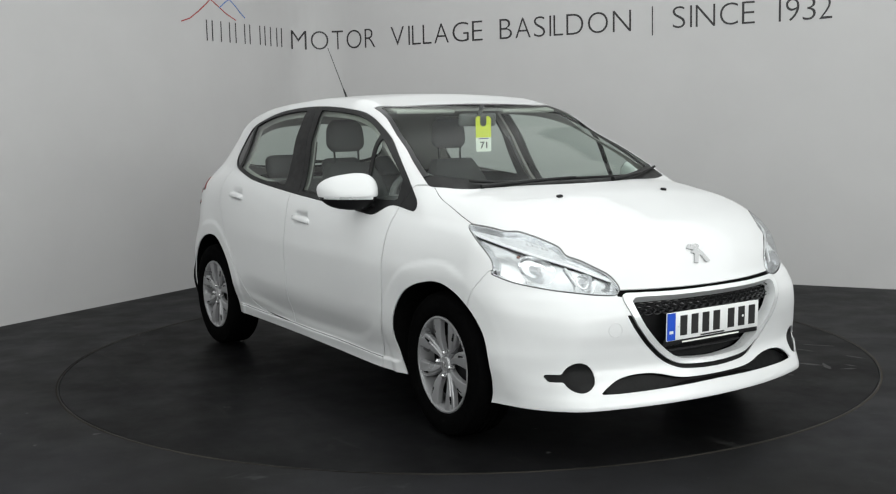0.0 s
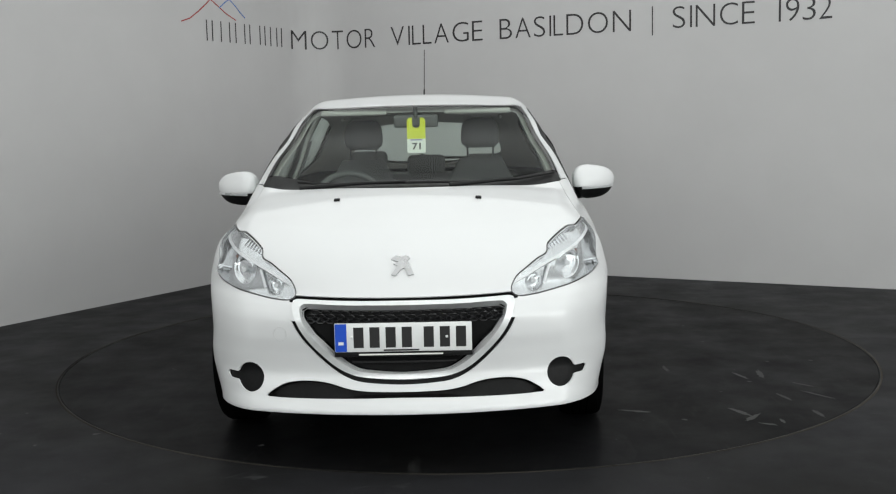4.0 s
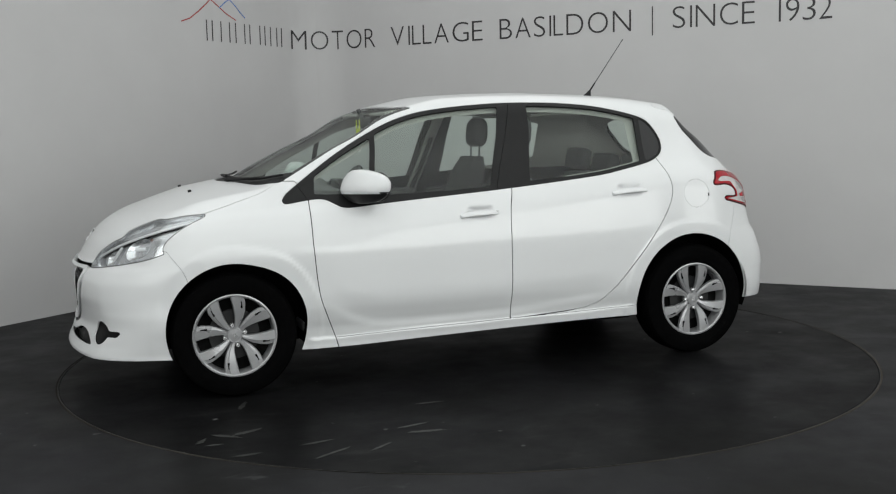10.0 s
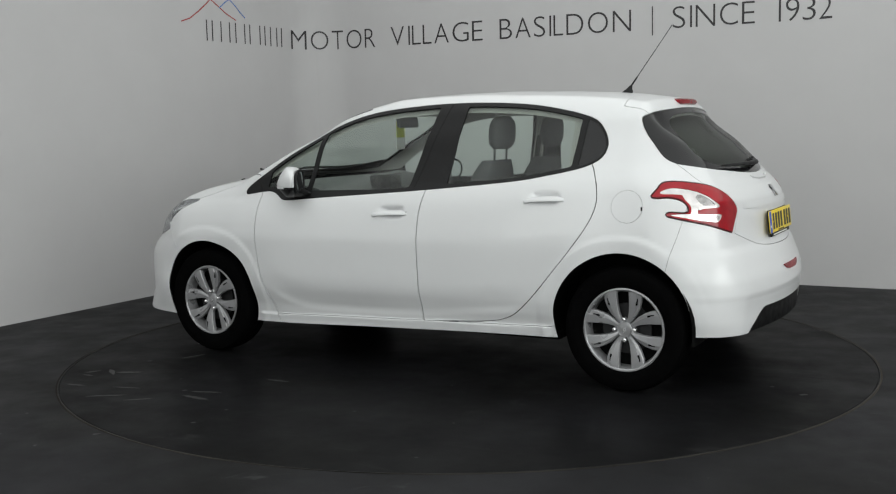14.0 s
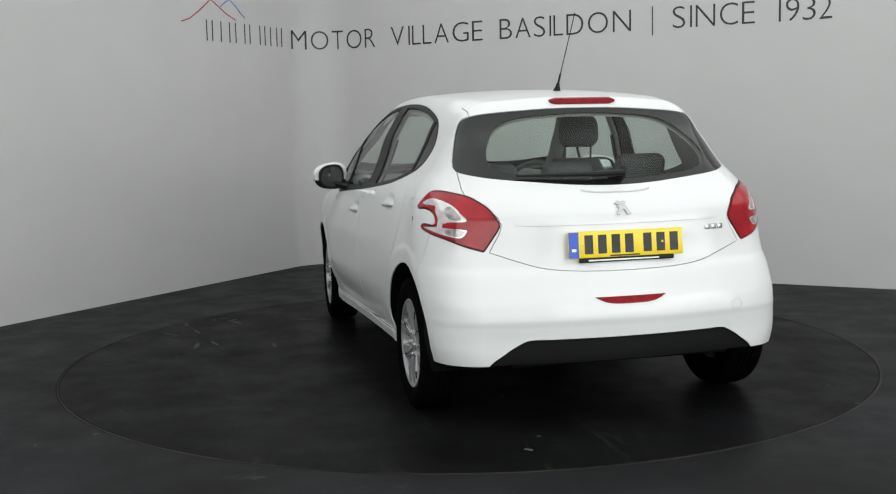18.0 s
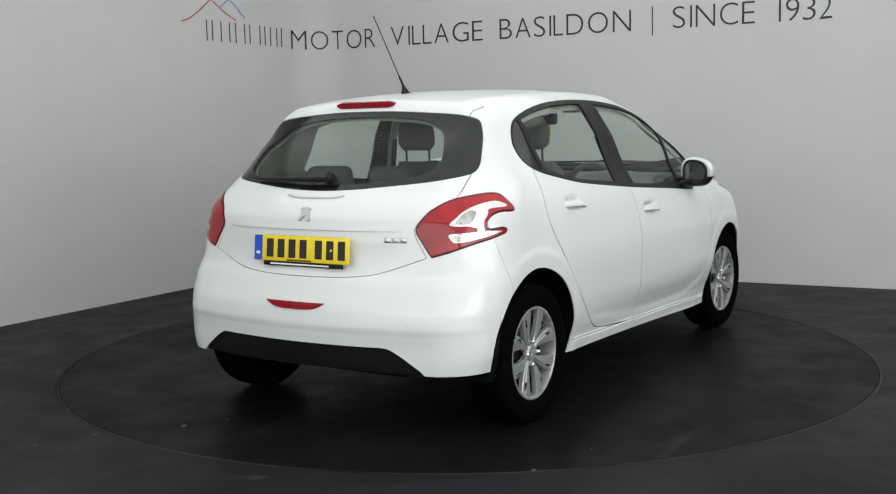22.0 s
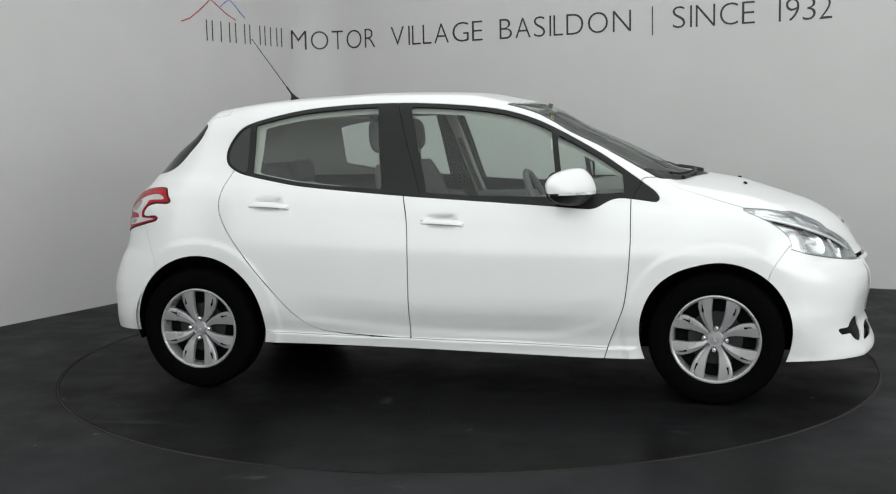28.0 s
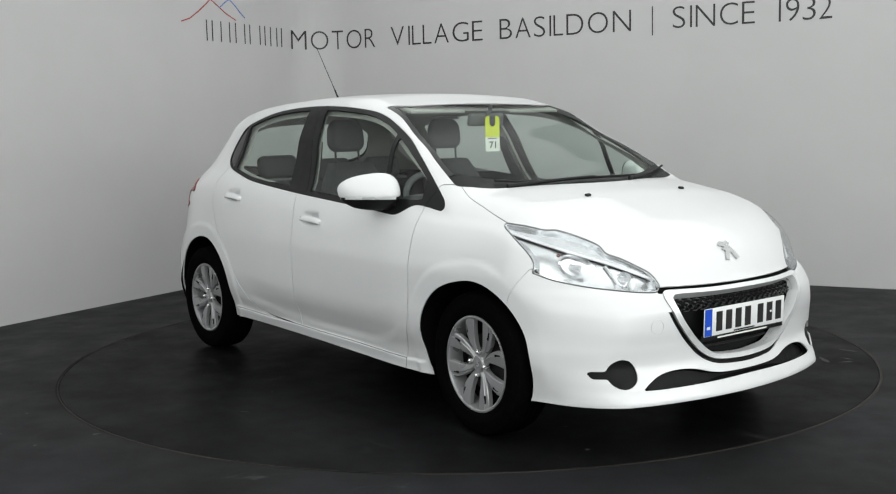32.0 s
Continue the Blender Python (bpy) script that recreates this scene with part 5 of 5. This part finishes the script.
    wp = part("rear_wiper", bm, TRIM, CAR, "black rear wiper")
    bm = bmesh.new()
    cc, nn = surface(y=-0.045, z=1.066, sign=-1)
    cyl(bm, 0.027, 0.022, 0.035, frame_on(cc + nn * 0.014, nn), 20)
    part("wiper_cap", bm, TRIM, wp)
    bm = bmesh.new()
    box(bm, (-0.03, -0.006, 0.0), (0.03, 0.006, 0.003), 0.001, frame_on(cc + nn * 0.030 + Vector((0, 0.04, 0)), nn))
    part("wiper_mark", bm, STEEL, wp)
    # tailgate grip below the rear window and the edge above the plate
    bm = bmesh.new()
    pts = [surface(y=0.155 * (k / 6 - 1), z=1.006 - 0.010 * (1 - (k / 6 - 1) ** 4), sign=-1)[0] + Vector((-0.004, 0, 0)) for k in range(13)]
    tube(bm, pts, 0.007, 8)
    part("tailgate_lip", bm, PAINT, CAR, "white lip below the rear window")
    bm = bmesh.new()
    rows = []
    for k in range(25):
        y = 0.47 * (k / 12 - 1)
        e = min(1, (1 - abs(y) / 0.471) * 5) ** 0.5
        c = surface(y=y, z=0.868, sign=-1)[0]
        rows.append([bm.verts.new(v) for v in (c + Vector((0.002, 0, 0.028)), c + Vector((-0.005 * e, 0, 0.006)), c + Vector((-0.006 * e, 0, -0.004)), c + Vector((0.012, 0, -0.008)))])
    for a, b in zip(rows, rows[1:]):
        for k in range(3):
            bm.faces.new((a[k], a[k + 1], b[k + 1], b[k]))
    part("plate_ledge", bm, PAINT, CAR, "white ledge above the rear plate", 60)
    # towing eye covers
    for y, z, sg in ((-0.475, 0.508, 1), (-0.515, 0.492, -1)):
        p, n = surface(y=y, z=z, sign=sg)
        m = frame_on(p + n * 0.0004, n)
        bm = bmesh.new()
        tube(bm, [m @ Vector((0.027 * math.cos(a), 0.027 * math.sin(a), 0)) for a in [2 * math.pi * k / 28 for k in range(28)]], 0.0009, 6, True)
        part("tow_cover", bm, simple("joint_grey", (0.58, 0.58, 0.59), 0.6), CAR, "round towing eye cover outline")
    # windscreen wipers, parked
    for y0, y1, y2, lift in ((-0.50, -0.02, 0.30, 0.016), (0.18, 0.48, 0.66, 0.022)):
        wp = new("windscreen_wiper")
        wp.parent = CAR
        tagged(wp, "black windscreen wiper")

        def at(y, back, up):
            x = 1.175 - 0.42 * y * y - back
            c = surface(x=x, y=y)[0]
            return c + Vector((0, 0, up))
        bm = bmesh.new()
        tube(bm, [at(y0, -0.03, 0.006), at((y0 + y1) / 2, -0.010, 0.014), at(y1, 0.014, 0.014)], [0.011, 0.008, 0.006], 8)
        part("arm", bm, TRIM, wp)
        bm = bmesh.new()
        lo, hi = min(y0, y1) - 0.02 if y0 < 0 else 0.02, y2
        tube(bm, [at(lo + (hi - lo) * k / 8, 0.022, 0.008) for k in range(9)], 0.006, 6)
        part("blade", bm, TRIM, wp)


small_fittings()


def lamp_insides():
    for s in (1, -1):
        for by, bz, br in BOWLS:
            bm = bmesh.new()
            rows = []
            T, A = np.meshgrid(np.maximum(np.arange(9) / 8, 0.06), 2 * math.pi * np.arange(28) / 28, indexing="ij")
            P, N = skin_x(s * (by + br * T.ravel() * np.cos(A.ravel())), bz + br * T.ravel() * np.sin(A.ravel()))
            Q = (P - N * 0.036).reshape(9, 28, 3)
            for k in range(9):
                sink = 0.75 * br * (1 - T[k, 0] ** 2) + (0.004 if k in (5, 6) else 0)
                rows.append([bm.verts.new((q[0] - sink, q[1], q[2])) for q in Q[k]])
            for a, b in zip(rows, rows[1:]):
                for k in range(28):
                    bm.faces.new((a[k], a[(k + 1) % 28], b[(k + 1) % 28], b[k]))
            rf = part("reflector", bm, BOWL, CAR, "bright headlamp reflector bowl", 25)
            p, n = surface(y=s * by, z=bz)
            bm = bmesh.new()
            cyl(bm, 0.011, 0.009, 0.05, Matrix.Translation(p - n * 0.036 - Vector((0.02, 0, 0))) @ Matrix.Rotation(math.pi / 2, 4, "Y"), 16)
            part("bulb", bm, SATIN, rf, "bulb with a grey cap")
        # bright upright web between the two bowls
        bm = bmesh.new()
        tube(bm, [surface(y=s * (0.572 - 0.008 * k), z=0.735 - 0.022 * k)[0] - Vector((0.030, 0, 0)) for k in range(4)], 0.006, 8)
        part("web", bm, SATIN, CAR, "bright web between the reflectors")
        p, n = surface(y=s * 0.715, z=0.795)
        bm = bmesh.new()
        bmesh.ops.create_uvsphere(bm, u_segments=14, v_segments=10, radius=0.009, matrix=Matrix.Translation(p - n * 0.040))
        part("indicator_bulb", bm, AMBER_BULB, CAR, "dull amber indicator bulb")
        bm = bmesh.new()
        for k in range(7):
            y, z = 0.575 + 0.013 * k, 0.818 + 0.005 * k
            p, n = surface(y=s * y, z=z)
            box(bm, (-0.0022, -0.020, -0.024), (0.0022, 0.020, -0.014), 0, frame_on(p, n))
        part("housing_ribs", bm, HOUSING, CAR, "fine ribs of the daytime lamp")


lamp_insides()


# ---- car: cabin ----
def cabin():
    inn = new("interior")
    inn.parent = CAR
    tagged(inn, "dark charcoal cabin with fabric seats")
    bm = bmesh.new()
    box(bm, (-0.90, -0.68, 0.27), (0.90, 0.68, 0.32), 0.01)
    box(bm, (-1.70, -0.47, 0.33), (-0.90, 0.47, 0.37), 0.01)
    part("cabin_floor", bm, PLASTIC, inn, "dark carpet")
    # dashboard, swept under the windscreen
    bm = bmesh.new()
    prof = [(0.50, 0.62), (0.47, 0.78), (0.50, 0.90), (0.56, 0.955), (0.66, 0.975), (0.80, 0.980), (0.95, 0.985), (1.06, 0.975), (1.06, 0.60)]
    rows = []
    for k in range(13):
        y = -0.70 + 1.40 * k / 12
        hump = 0.040 * math.exp(-((y + 0.36) / 0.17) ** 2)
        bow = 0.10 * (y / 0.7) ** 2
        rows.append([bm.verts.new((x - (bow if x > 0.9 else bow * 0.2), y, z + (hump if 0.5 < x < 0.75 and z > 0.9 else 0))) for x, z in prof])
    for a, b in zip(rows, rows[1:]):
        for k in range(len(prof) - 1):
            bm.faces.new((a[k], a[k + 1], b[k + 1], b[k]))
    bm.faces.new(rows[0])
    bm.faces.new(rows[-1])
    part("dashboard", bm, PLASTIC, inn, "dark grey dashboard", 50)
    bm = bmesh.new()
    box(bm, (0.50, -0.14, 0.88), (0.56, 0.14, 1.005), 0.012)
    part("centre_screen", bm, GLOSSY, inn, "glossy black centre screen")
    bm = bmesh.new()
    c, ax = Vector((0.40, -0.36, 0.905)), Matrix.Rotation(radians(-26), 4, "Y")
    tube(bm, [c + ax @ Vector((0, 0.175 * math.cos(a), 0.165 * math.sin(a))) for a in [2 * math.pi * k / 36 for k in range(36)]], 0.016, 10, True)
    st = part("steering_wheel", bm, PLASTIC, inn, "black steering wheel")
    bm = bmesh.new()
    box(bm, (-0.015, -0.16, -0.018), (0.012, 0.16, 0.018), 0.006, Matrix.Translation(c) @ ax)
    box(bm, (-0.02, -0.06, -0.15), (0.015, 0.06, 0.03), 0.012, Matrix.Translation(c) @ ax)
    tube(bm, [c, c + Vector((0.15, 0, -0.05))], 0.035, 12)
    part("hub", bm, PLASTIC, st)

    def cushion(bm, lo, hi, bevel, m=None):
        box(bm, lo, hi, bevel, m, 4)

    for y in (0.345, -0.345):
        seat = new("front_seat")
        seat.parent = inn
        tagged(seat, "charcoal fabric front seat")
        bm = bmesh.new()
        cushion(bm, (-0.28, y - 0.25, 0.36), (0.25, y + 0.25, 0.53), 0.06)
        part("seat_base", bm, FABRIC, seat)
        bm = bmesh.new()
        rows = []
        for k in range(11):
            t = k / 10
            z, x = 0.46 + 0.64 * t, -0.20 - 0.21 * t
            w = (0.235 - 0.05 * t - (0.06 * max(0, t - 0.8) * 5))
            d = 0.085 * (1 - 0.35 * t) * (0.55 if k in (0, 10) else 1)
            ring = []
            for a in [2 * math.pi * j / 20 for j in range(20)]:
                cs, sn = math.cos(a), math.sin(a)
                ring.append(bm.verts.new((x + d * math.copysign(abs(cs) ** 0.7, cs) + 0.035 * (sn * sn) * (1 if cs > 0 else 0), y + w * math.copysign(abs(sn) ** 0.6, sn), z)))
            rows.append(ring)
        for a, b in zip(rows, rows[1:]):
            for k in range(20):
                bm.faces.new((a[k], a[(k + 1) % 20], b[(k + 1) % 20], b[k]))
        bm.faces.new(rows[0])
        bm.faces.new(rows[-1])
        part("backrest", bm, FABRIC, seat, "", 60)
        bm = bmesh.new()
        rows = []
        for k in range(9):
            t = k / 8
            z = 1.160 + 0.175 * t
            w = 0.120 * (1 - (2 * t - 1) ** 4 * 0.32) - 0.015 * t
            d = 0.054 * (1 - (2 * t - 1) ** 4 * 0.5)
            x = -0.425 - 0.012 * t
            rows.append([bm.verts.new((x + d * math.cos(a), y + w * math.copysign(abs(math.sin(a)) ** 0.7, math.sin(a)), z)) for a in [2 * math.pi * j / 20 for j in range(20)]])
        for a, b in zip(rows, rows[1:]):
            for k in range(20):
                bm.faces.new((a[k], a[(k + 1) % 20], b[(k + 1) % 20], b[k]))
        bm.faces.new(rows[0])
        bm.faces.new(rows[-1])
        hr = part("headrest", bm, FABRIC, seat, "padded headrest", 60)
        for e in (-0.075, 0.075):
            bm = bmesh.new()
            tube(bm, [(-0.415, y + e, 1.04), (-0.420, y + e, 1.18)], 0.006, 8)
            part("post", bm, STEEL, hr, "steel post")
    bench = new("rear_seat")
    bench.parent = inn
    tagged(bench, "charcoal fabric rear bench")
    bm = bmesh.new()
    cushion(bm, (-0.89, -0.62, 0.36), (-0.50, 0.62, 0.56), 0.06)
    part("seat_base", bm, FABRIC, bench)
    bm = bmesh.new()
    cushion(bm, (-0.07, -0.47, -0.28), (0.07, 0.47, 0.26), 0.05, Matrix.Translation((-1.05, 0, 0.73)) @ Matrix.Rotation(radians(-18), 4, "Y"))
    part("backrest", bm, FABRIC, bench)
    for y, up in ((0.38, 0.0), (0.0, 0.0), (-0.38, 0.03)):
        bm = bmesh.new()
        cushion(bm, (-0.045, -0.125, -0.06), (0.045, 0.125, 0.075), 0.035, Matrix.Translation((-1.14, y, 1.03 + up)) @ Matrix.Rotation(radians(-14), 4, "Y"))
        part("headrest", bm, FABRIC, bench, "low headrest")
    bm = bmesh.new()
    box(bm, (-1.62, -0.60, 0.955), (-1.16, 0.60, 0.975), 0.006)
    part("parcel_shelf", bm, PLASTIC, inn, "dark parcel shelf")
    # door cards and belts
    for s in (1, -1):
        for x0, x1 in ((-0.15, 0.80), (-0.88, -0.21)):
            bm = bmesh.new()
            box(bm, (x0, s * 0.74 - 0.03, 0.33), (x1, s * 0.74 + 0.02, 0.90), 0.03, None, 3)
            box(bm, (x0 + 0.1, s * 0.70 - 0.05, 0.66), (x1 - 0.2, s * 0.70 + 0.05, 0.72), 0.02, None, 2)
            part("door_card", bm, PLASTIC, inn, "dark door trim")
        # pale trim on the inside of the middle pillar, with the belt running down it
        for name, mat, off, half, top, label in (("pillar_trim", LINER, 0.040, 0.034, 1.36, "pale grey middle pillar trim"),
                                                 ("seat_belt", INK, 0.056, 0.016, 1.22, "black seat belt on the pillar")):
            bm = bmesh.new()
            rows = []
            for k in range(9):
                z = 0.80 + (top - 0.80) * k / 8
                x = -0.150 - (z - 0.97) * 0.30
                y = float(side_y(np.array([x]), np.array([z]))[0]) - off
                rows.append([bm.verts.new((x + dx, s * (y + dy), z)) for dx, dy in ((-half, 0), (half, 0), (half * 0.8, -0.012), (-half * 0.8, -0.012))])
            for a, b in zip(rows, rows[1:]):
                for k in range(4):
                    bm.faces.new((a[k], a[(k + 1) % 4], b[(k + 1) % 4], b[k]))
            bm.faces.new(rows[0])
            bm.faces.new(rows[-1])
            part(name, bm, mat, inn, label)
    # interior mirror and the paper tag hung from it
    bm = bmesh.new()
    box(bm, (-0.014, -0.115, -0.033), (0.014, 0.115, 0.033), 0.013, pose(0.365, 0.0, 1.318, 0, 8, 0), 3)
    rm = part("interior_mirror", bm, PLASTIC, inn, "black interior mirror")
    bm = bmesh.new()
    tube(bm, [(0.37, 0, 1.335), (0.40, 0, 1.365), (0.41, 0, 1.395)], 0.012, 8)
    part("stalk", bm, PLASTIC, rm)
    for s in (-1, 1):
        bm = bmesh.new()
        box(bm, (-0.06, -0.17, -0.008), (0.06, 0.17, 0.008), 0.007, pose(0.33, s * 0.32, 1.372, 0, 14, 0))
        part("sun_visor", bm, LINER, inn, "pale folded sun visor")
    bm = bmesh.new()
    for s in (1, -1):
        tube(bm, [(x, s * 0.47, 1.345 - 0.05 * abs(x + 0.6)) for x in (-0.45, -0.55, -0.65, -0.75)], 0.008, 8)
    part("grab_handles", bm, LINER, inn)


cabin()


def text_mesh(word, height, m, mat, name, parent, depth=0.001, thin=0.0, width=None, label=""):
    """Raised characters of the built-in font, cap height as given, from the left end of the base line."""
    cu = bpy.data.curves.new("word", "FONT")
    cu.body, cu.size, cu.offset, cu.resolution_u = word, 1.0, thin, 5
    ob = bpy.data.objects.new("word", cu)
    me = ob.to_mesh()
    co = np.array([v.co[:] for v in me.vertices])
    lo, hi = co.min(0), co.max(0)
    cap = 0.729
    sy = height / cap
    sx = sy if width is None else width / (hi[0] - lo[0])
    co = np.stack([(co[:, 0] - lo[0]) * sx, co[:, 1] * sy, np.zeros(len(co))], -1)
    polys = [tuple(p.vertices) for p in me.polygons]
    ob.to_mesh_clear()
    bpy.data.objects.remove(ob)
    bm = bmesh.new()
    vs = [bm.verts.new(m @ Vector((c[0], c[1], depth))) for c in co]
    for f in polys:
        try:
            bm.faces.new([vs[i] for i in f])
        except ValueError:
            pass
    return part(name, bm, mat, parent, label)


def paper_tag():
    tag = new("hanging_tag")
    tag.parent = CAR
    tagged(tag, "lime paper tag numbered 71 hung from the interior mirror")
    m = Matrix.Translation((0.414, 0.003, 1.155)) @ Matrix(((0, 0, 1, 0), (1, 0, 0, 0), (0, 1, 0, 0), (0, 0, 0, 1)))
    w, h = 0.0475, 0.180
    bm = bmesh.new()
    prism(bm, [(-w, 0.072), (w, 0.072), (w, h - 0.012), (w - 0.012, h), (0.020, h), (0.020, 0.140), (0.008, 0.128), (-0.008, 0.128), (-0.020, 0.140), (-0.020, h), (-w + 0.012, h), (-w, h - 0.012)], 0.0012, m)
    part("hook", bm, LIME, tag, "lime hook of the tag")
    bm = bmesh.new()
    prism(bm, [(-w, 0.006), (-w + 0.006, 0), (w - 0.006, 0), (w, 0.006), (w, 0.072), (-w, 0.072)], 0.0012, m)
    part("label", bm, CARD, tag, "white label")
    bm = bmesh.new()
    prism(bm, [(-0.030, 0.064), (0.030, 0.064), (0.030, 0.069), (-0.030, 0.069)], 0.0006, m @ Matrix.Translation((0, 0, 0.0013)))
    part("print_line", bm, simple("violet_ink", (0.10, 0.06, 0.28), 0.5), tag, "thin dark line of print")
    text_mesh("71", 0.034, m @ Matrix.Translation((-0.022, 0.018, 0.0016)), INK, "number", tag, 0.0003, 0.02, 0.044, "black number 71")


paper_tag()


# ---- lettering on the wall ----
def along(s):
    """Point and outward direction on the wall, s metres along it from the start of the rounded corner."""
    arc = COVE * math.pi / 2
    if s < 0:
        return plan(0, COVE - s), RIGHT
    if s > arc:
        return plan(COVE + s - arc, 0), LEFT
    t = s / COVE
    n = RIGHT * math.cos(t) + LEFT * math.sin(t)
    return plan(COVE, COVE) - n * COVE, n


def wall_frame(s, z):
    p, n = along(s)
    return frame_on(p + n * 0.0015 + Vector((0, 0, z)), n)


def lettering():
    arc = COVE * math.pi / 2
    flat = lambda d: arc + d - COVE
    sign = thing("wall_lettering", "thin black capital letters on the grey studio wall", "wall sign")
    base, cap = 2.036, 0.172
    for word, a, b in (("MOTOR", 0.045, flat(0.712)), ("VILLAGE", flat(0.849), flat(1.818)), ("BASILDON", flat(1.955), flat(3.180)), ("SINCE", flat(3.495), flat(4.172)), ("1932", flat(4.300), flat(4.744))):
        wide_of = dict(M=1.28, O=1.25, T=0.82, R=0.86, V=0.98, I=0.30, L=0.62, A=1.02, G=1.12, E=0.72, B=0.84, S=0.74, D=1.08, N=1.12, C=1.02)
        wide_of.update({"1": 0.52, "9": 0.82, "3": 0.78, "2": 0.78})
        total = sum(wide_of[c] for c in word)
        unit = (b - a) / total
        s = a
        for c in word:
            w = wide_of[c] * unit
            stroke_letter(c, s + w * 0.10, w * 0.80, base, cap, sign)
            s += w
    bm = bmesh.new()
    box(bm, (-0.0045, 0, 0), (0.0045, 0.232, 0.001), 0, wall_frame(flat(3.340), 1.990))
    part("divider", bm, LETTER, sign, "thin upright bar")
    # the leading name is shown as plain thin bars of the same size and colour
    for k, d in enumerate((1.50, 1.43, 1.32, 1.21, 1.13, 1.01, 0.94, 0.80, 0.73, 0.65, 0.56, 0.49)):
        bm = bmesh.new()
        box(bm, (-0.006, 0, 0), (0.006, cap, 0.001), 0, wall_frame(COVE - d, base + 0.010))
        part("name_bar", bm, LETTER, sign, "plain bar in place of a name")
    logo = thing("wall_logo", "two thin peaked strokes, red and blue, on the grey wall", "wall logo")
    for pts, mat, n in (([(1.80, 2.185), (1.70, 2.215), (1.60, 2.275), (1.50, 2.345), (1.44, 2.392), (1.36, 2.350), (1.24, 2.285), (1.12, 2.240)], LOGO_RED, "red_peak"),
                        ([(1.33, 2.330), (1.25, 2.385), (1.20, 2.412), (1.12, 2.360), (1.06, 2.310), (1.00, 2.270)], LOGO_BLUE, "blue_peak")):
        bm = bmesh.new()
        for (d0, z0), (d1, z1) in zip(pts, pts[1:]):
            m = wall_frame(COVE - d0, z0)
            u, v = d0 - d1, z1 - z0
            ln = math.hypot(u, v)
            box(bm, (-0.002, -0.0045, 0), (ln + 0.002, 0.0045, 0.001), 0, m @ Matrix.Rotation(math.atan2(v, u), 4, "Z"))
        part(n, bm, mat, logo)


def stroke_letter(c, s, w, base, cap, sign):
    """One character of the built-in font, narrowed or widened to w, thinned, and laid along the wall."""
    cu = bpy.data.curves.new("word", "FONT")
    cu.body, cu.size, cu.offset, cu.resolution_u = ("I" if c == "1" else c), 1.0, -0.015, 5
    ob = bpy.data.objects.new("word", cu)
    me = ob.to_mesh()
    co = np.array([v.co[:] for v in me.vertices])
    polys = [tuple(p.vertices) for p in me.polygons]
    ob.to_mesh_clear()
    bpy.data.objects.remove(ob)
    lo, hi = co.min(0), co.max(0)
    bm = bmesh.new()
    vs = []
    for q in co:
        u = (q[0] - lo[0]) / max(hi[0] - lo[0], 1e-6) * (w if c not in "I1" else 0.016)
        z = (q[1] - lo[1]) / (hi[1] - lo[1]) * cap
        p, n = along(s + u + (w / 2 if c in "I1" else 0))
        vs.append(bm.verts.new(p + n * 0.002 + Vector((0, 0, base + z))))
    for f in polys:
        try:
            bm.faces.new([vs[i] for i in f])
        except ValueError:
            pass
    part("letter", bm, LETTER, sign)


lettering()


# ---- motion of the turntable and the car on it ----
def motions():
    early = [(0, -55.4), (0.5, -55.8), (1, -57.6), (1.5, -61.0), (2, -66.0), (2.5, -71.8), (3, -77.7), (3.5, -83.6)]
    mid = [(t, -107.3 - (t - 5.5) * (395.2 - 107.3) / 24.5) for t in (4.5, *range(6, 28))]
    late = [(28, -371.5), (28.5, -377.3), (29, -383.0), (29.5, -388.5), (30, -394.2), (30.5, -399.8), (31, -405.3), (31.5, -408.8), (32, -410.8)]
    rows = early + mid + late
    walk(TURNTABLE, [(t, pose(0, 0, 0, 0, 0, a)) for t, a in rows])
    walk(CAR, [(t, pose(0, 0, 0, 0, 0, a) @ pose(0.126, -0.231, 0, 0, 0, -0.4) @ pose(0, -0.008, 0)) for t, a in rows])


motions()
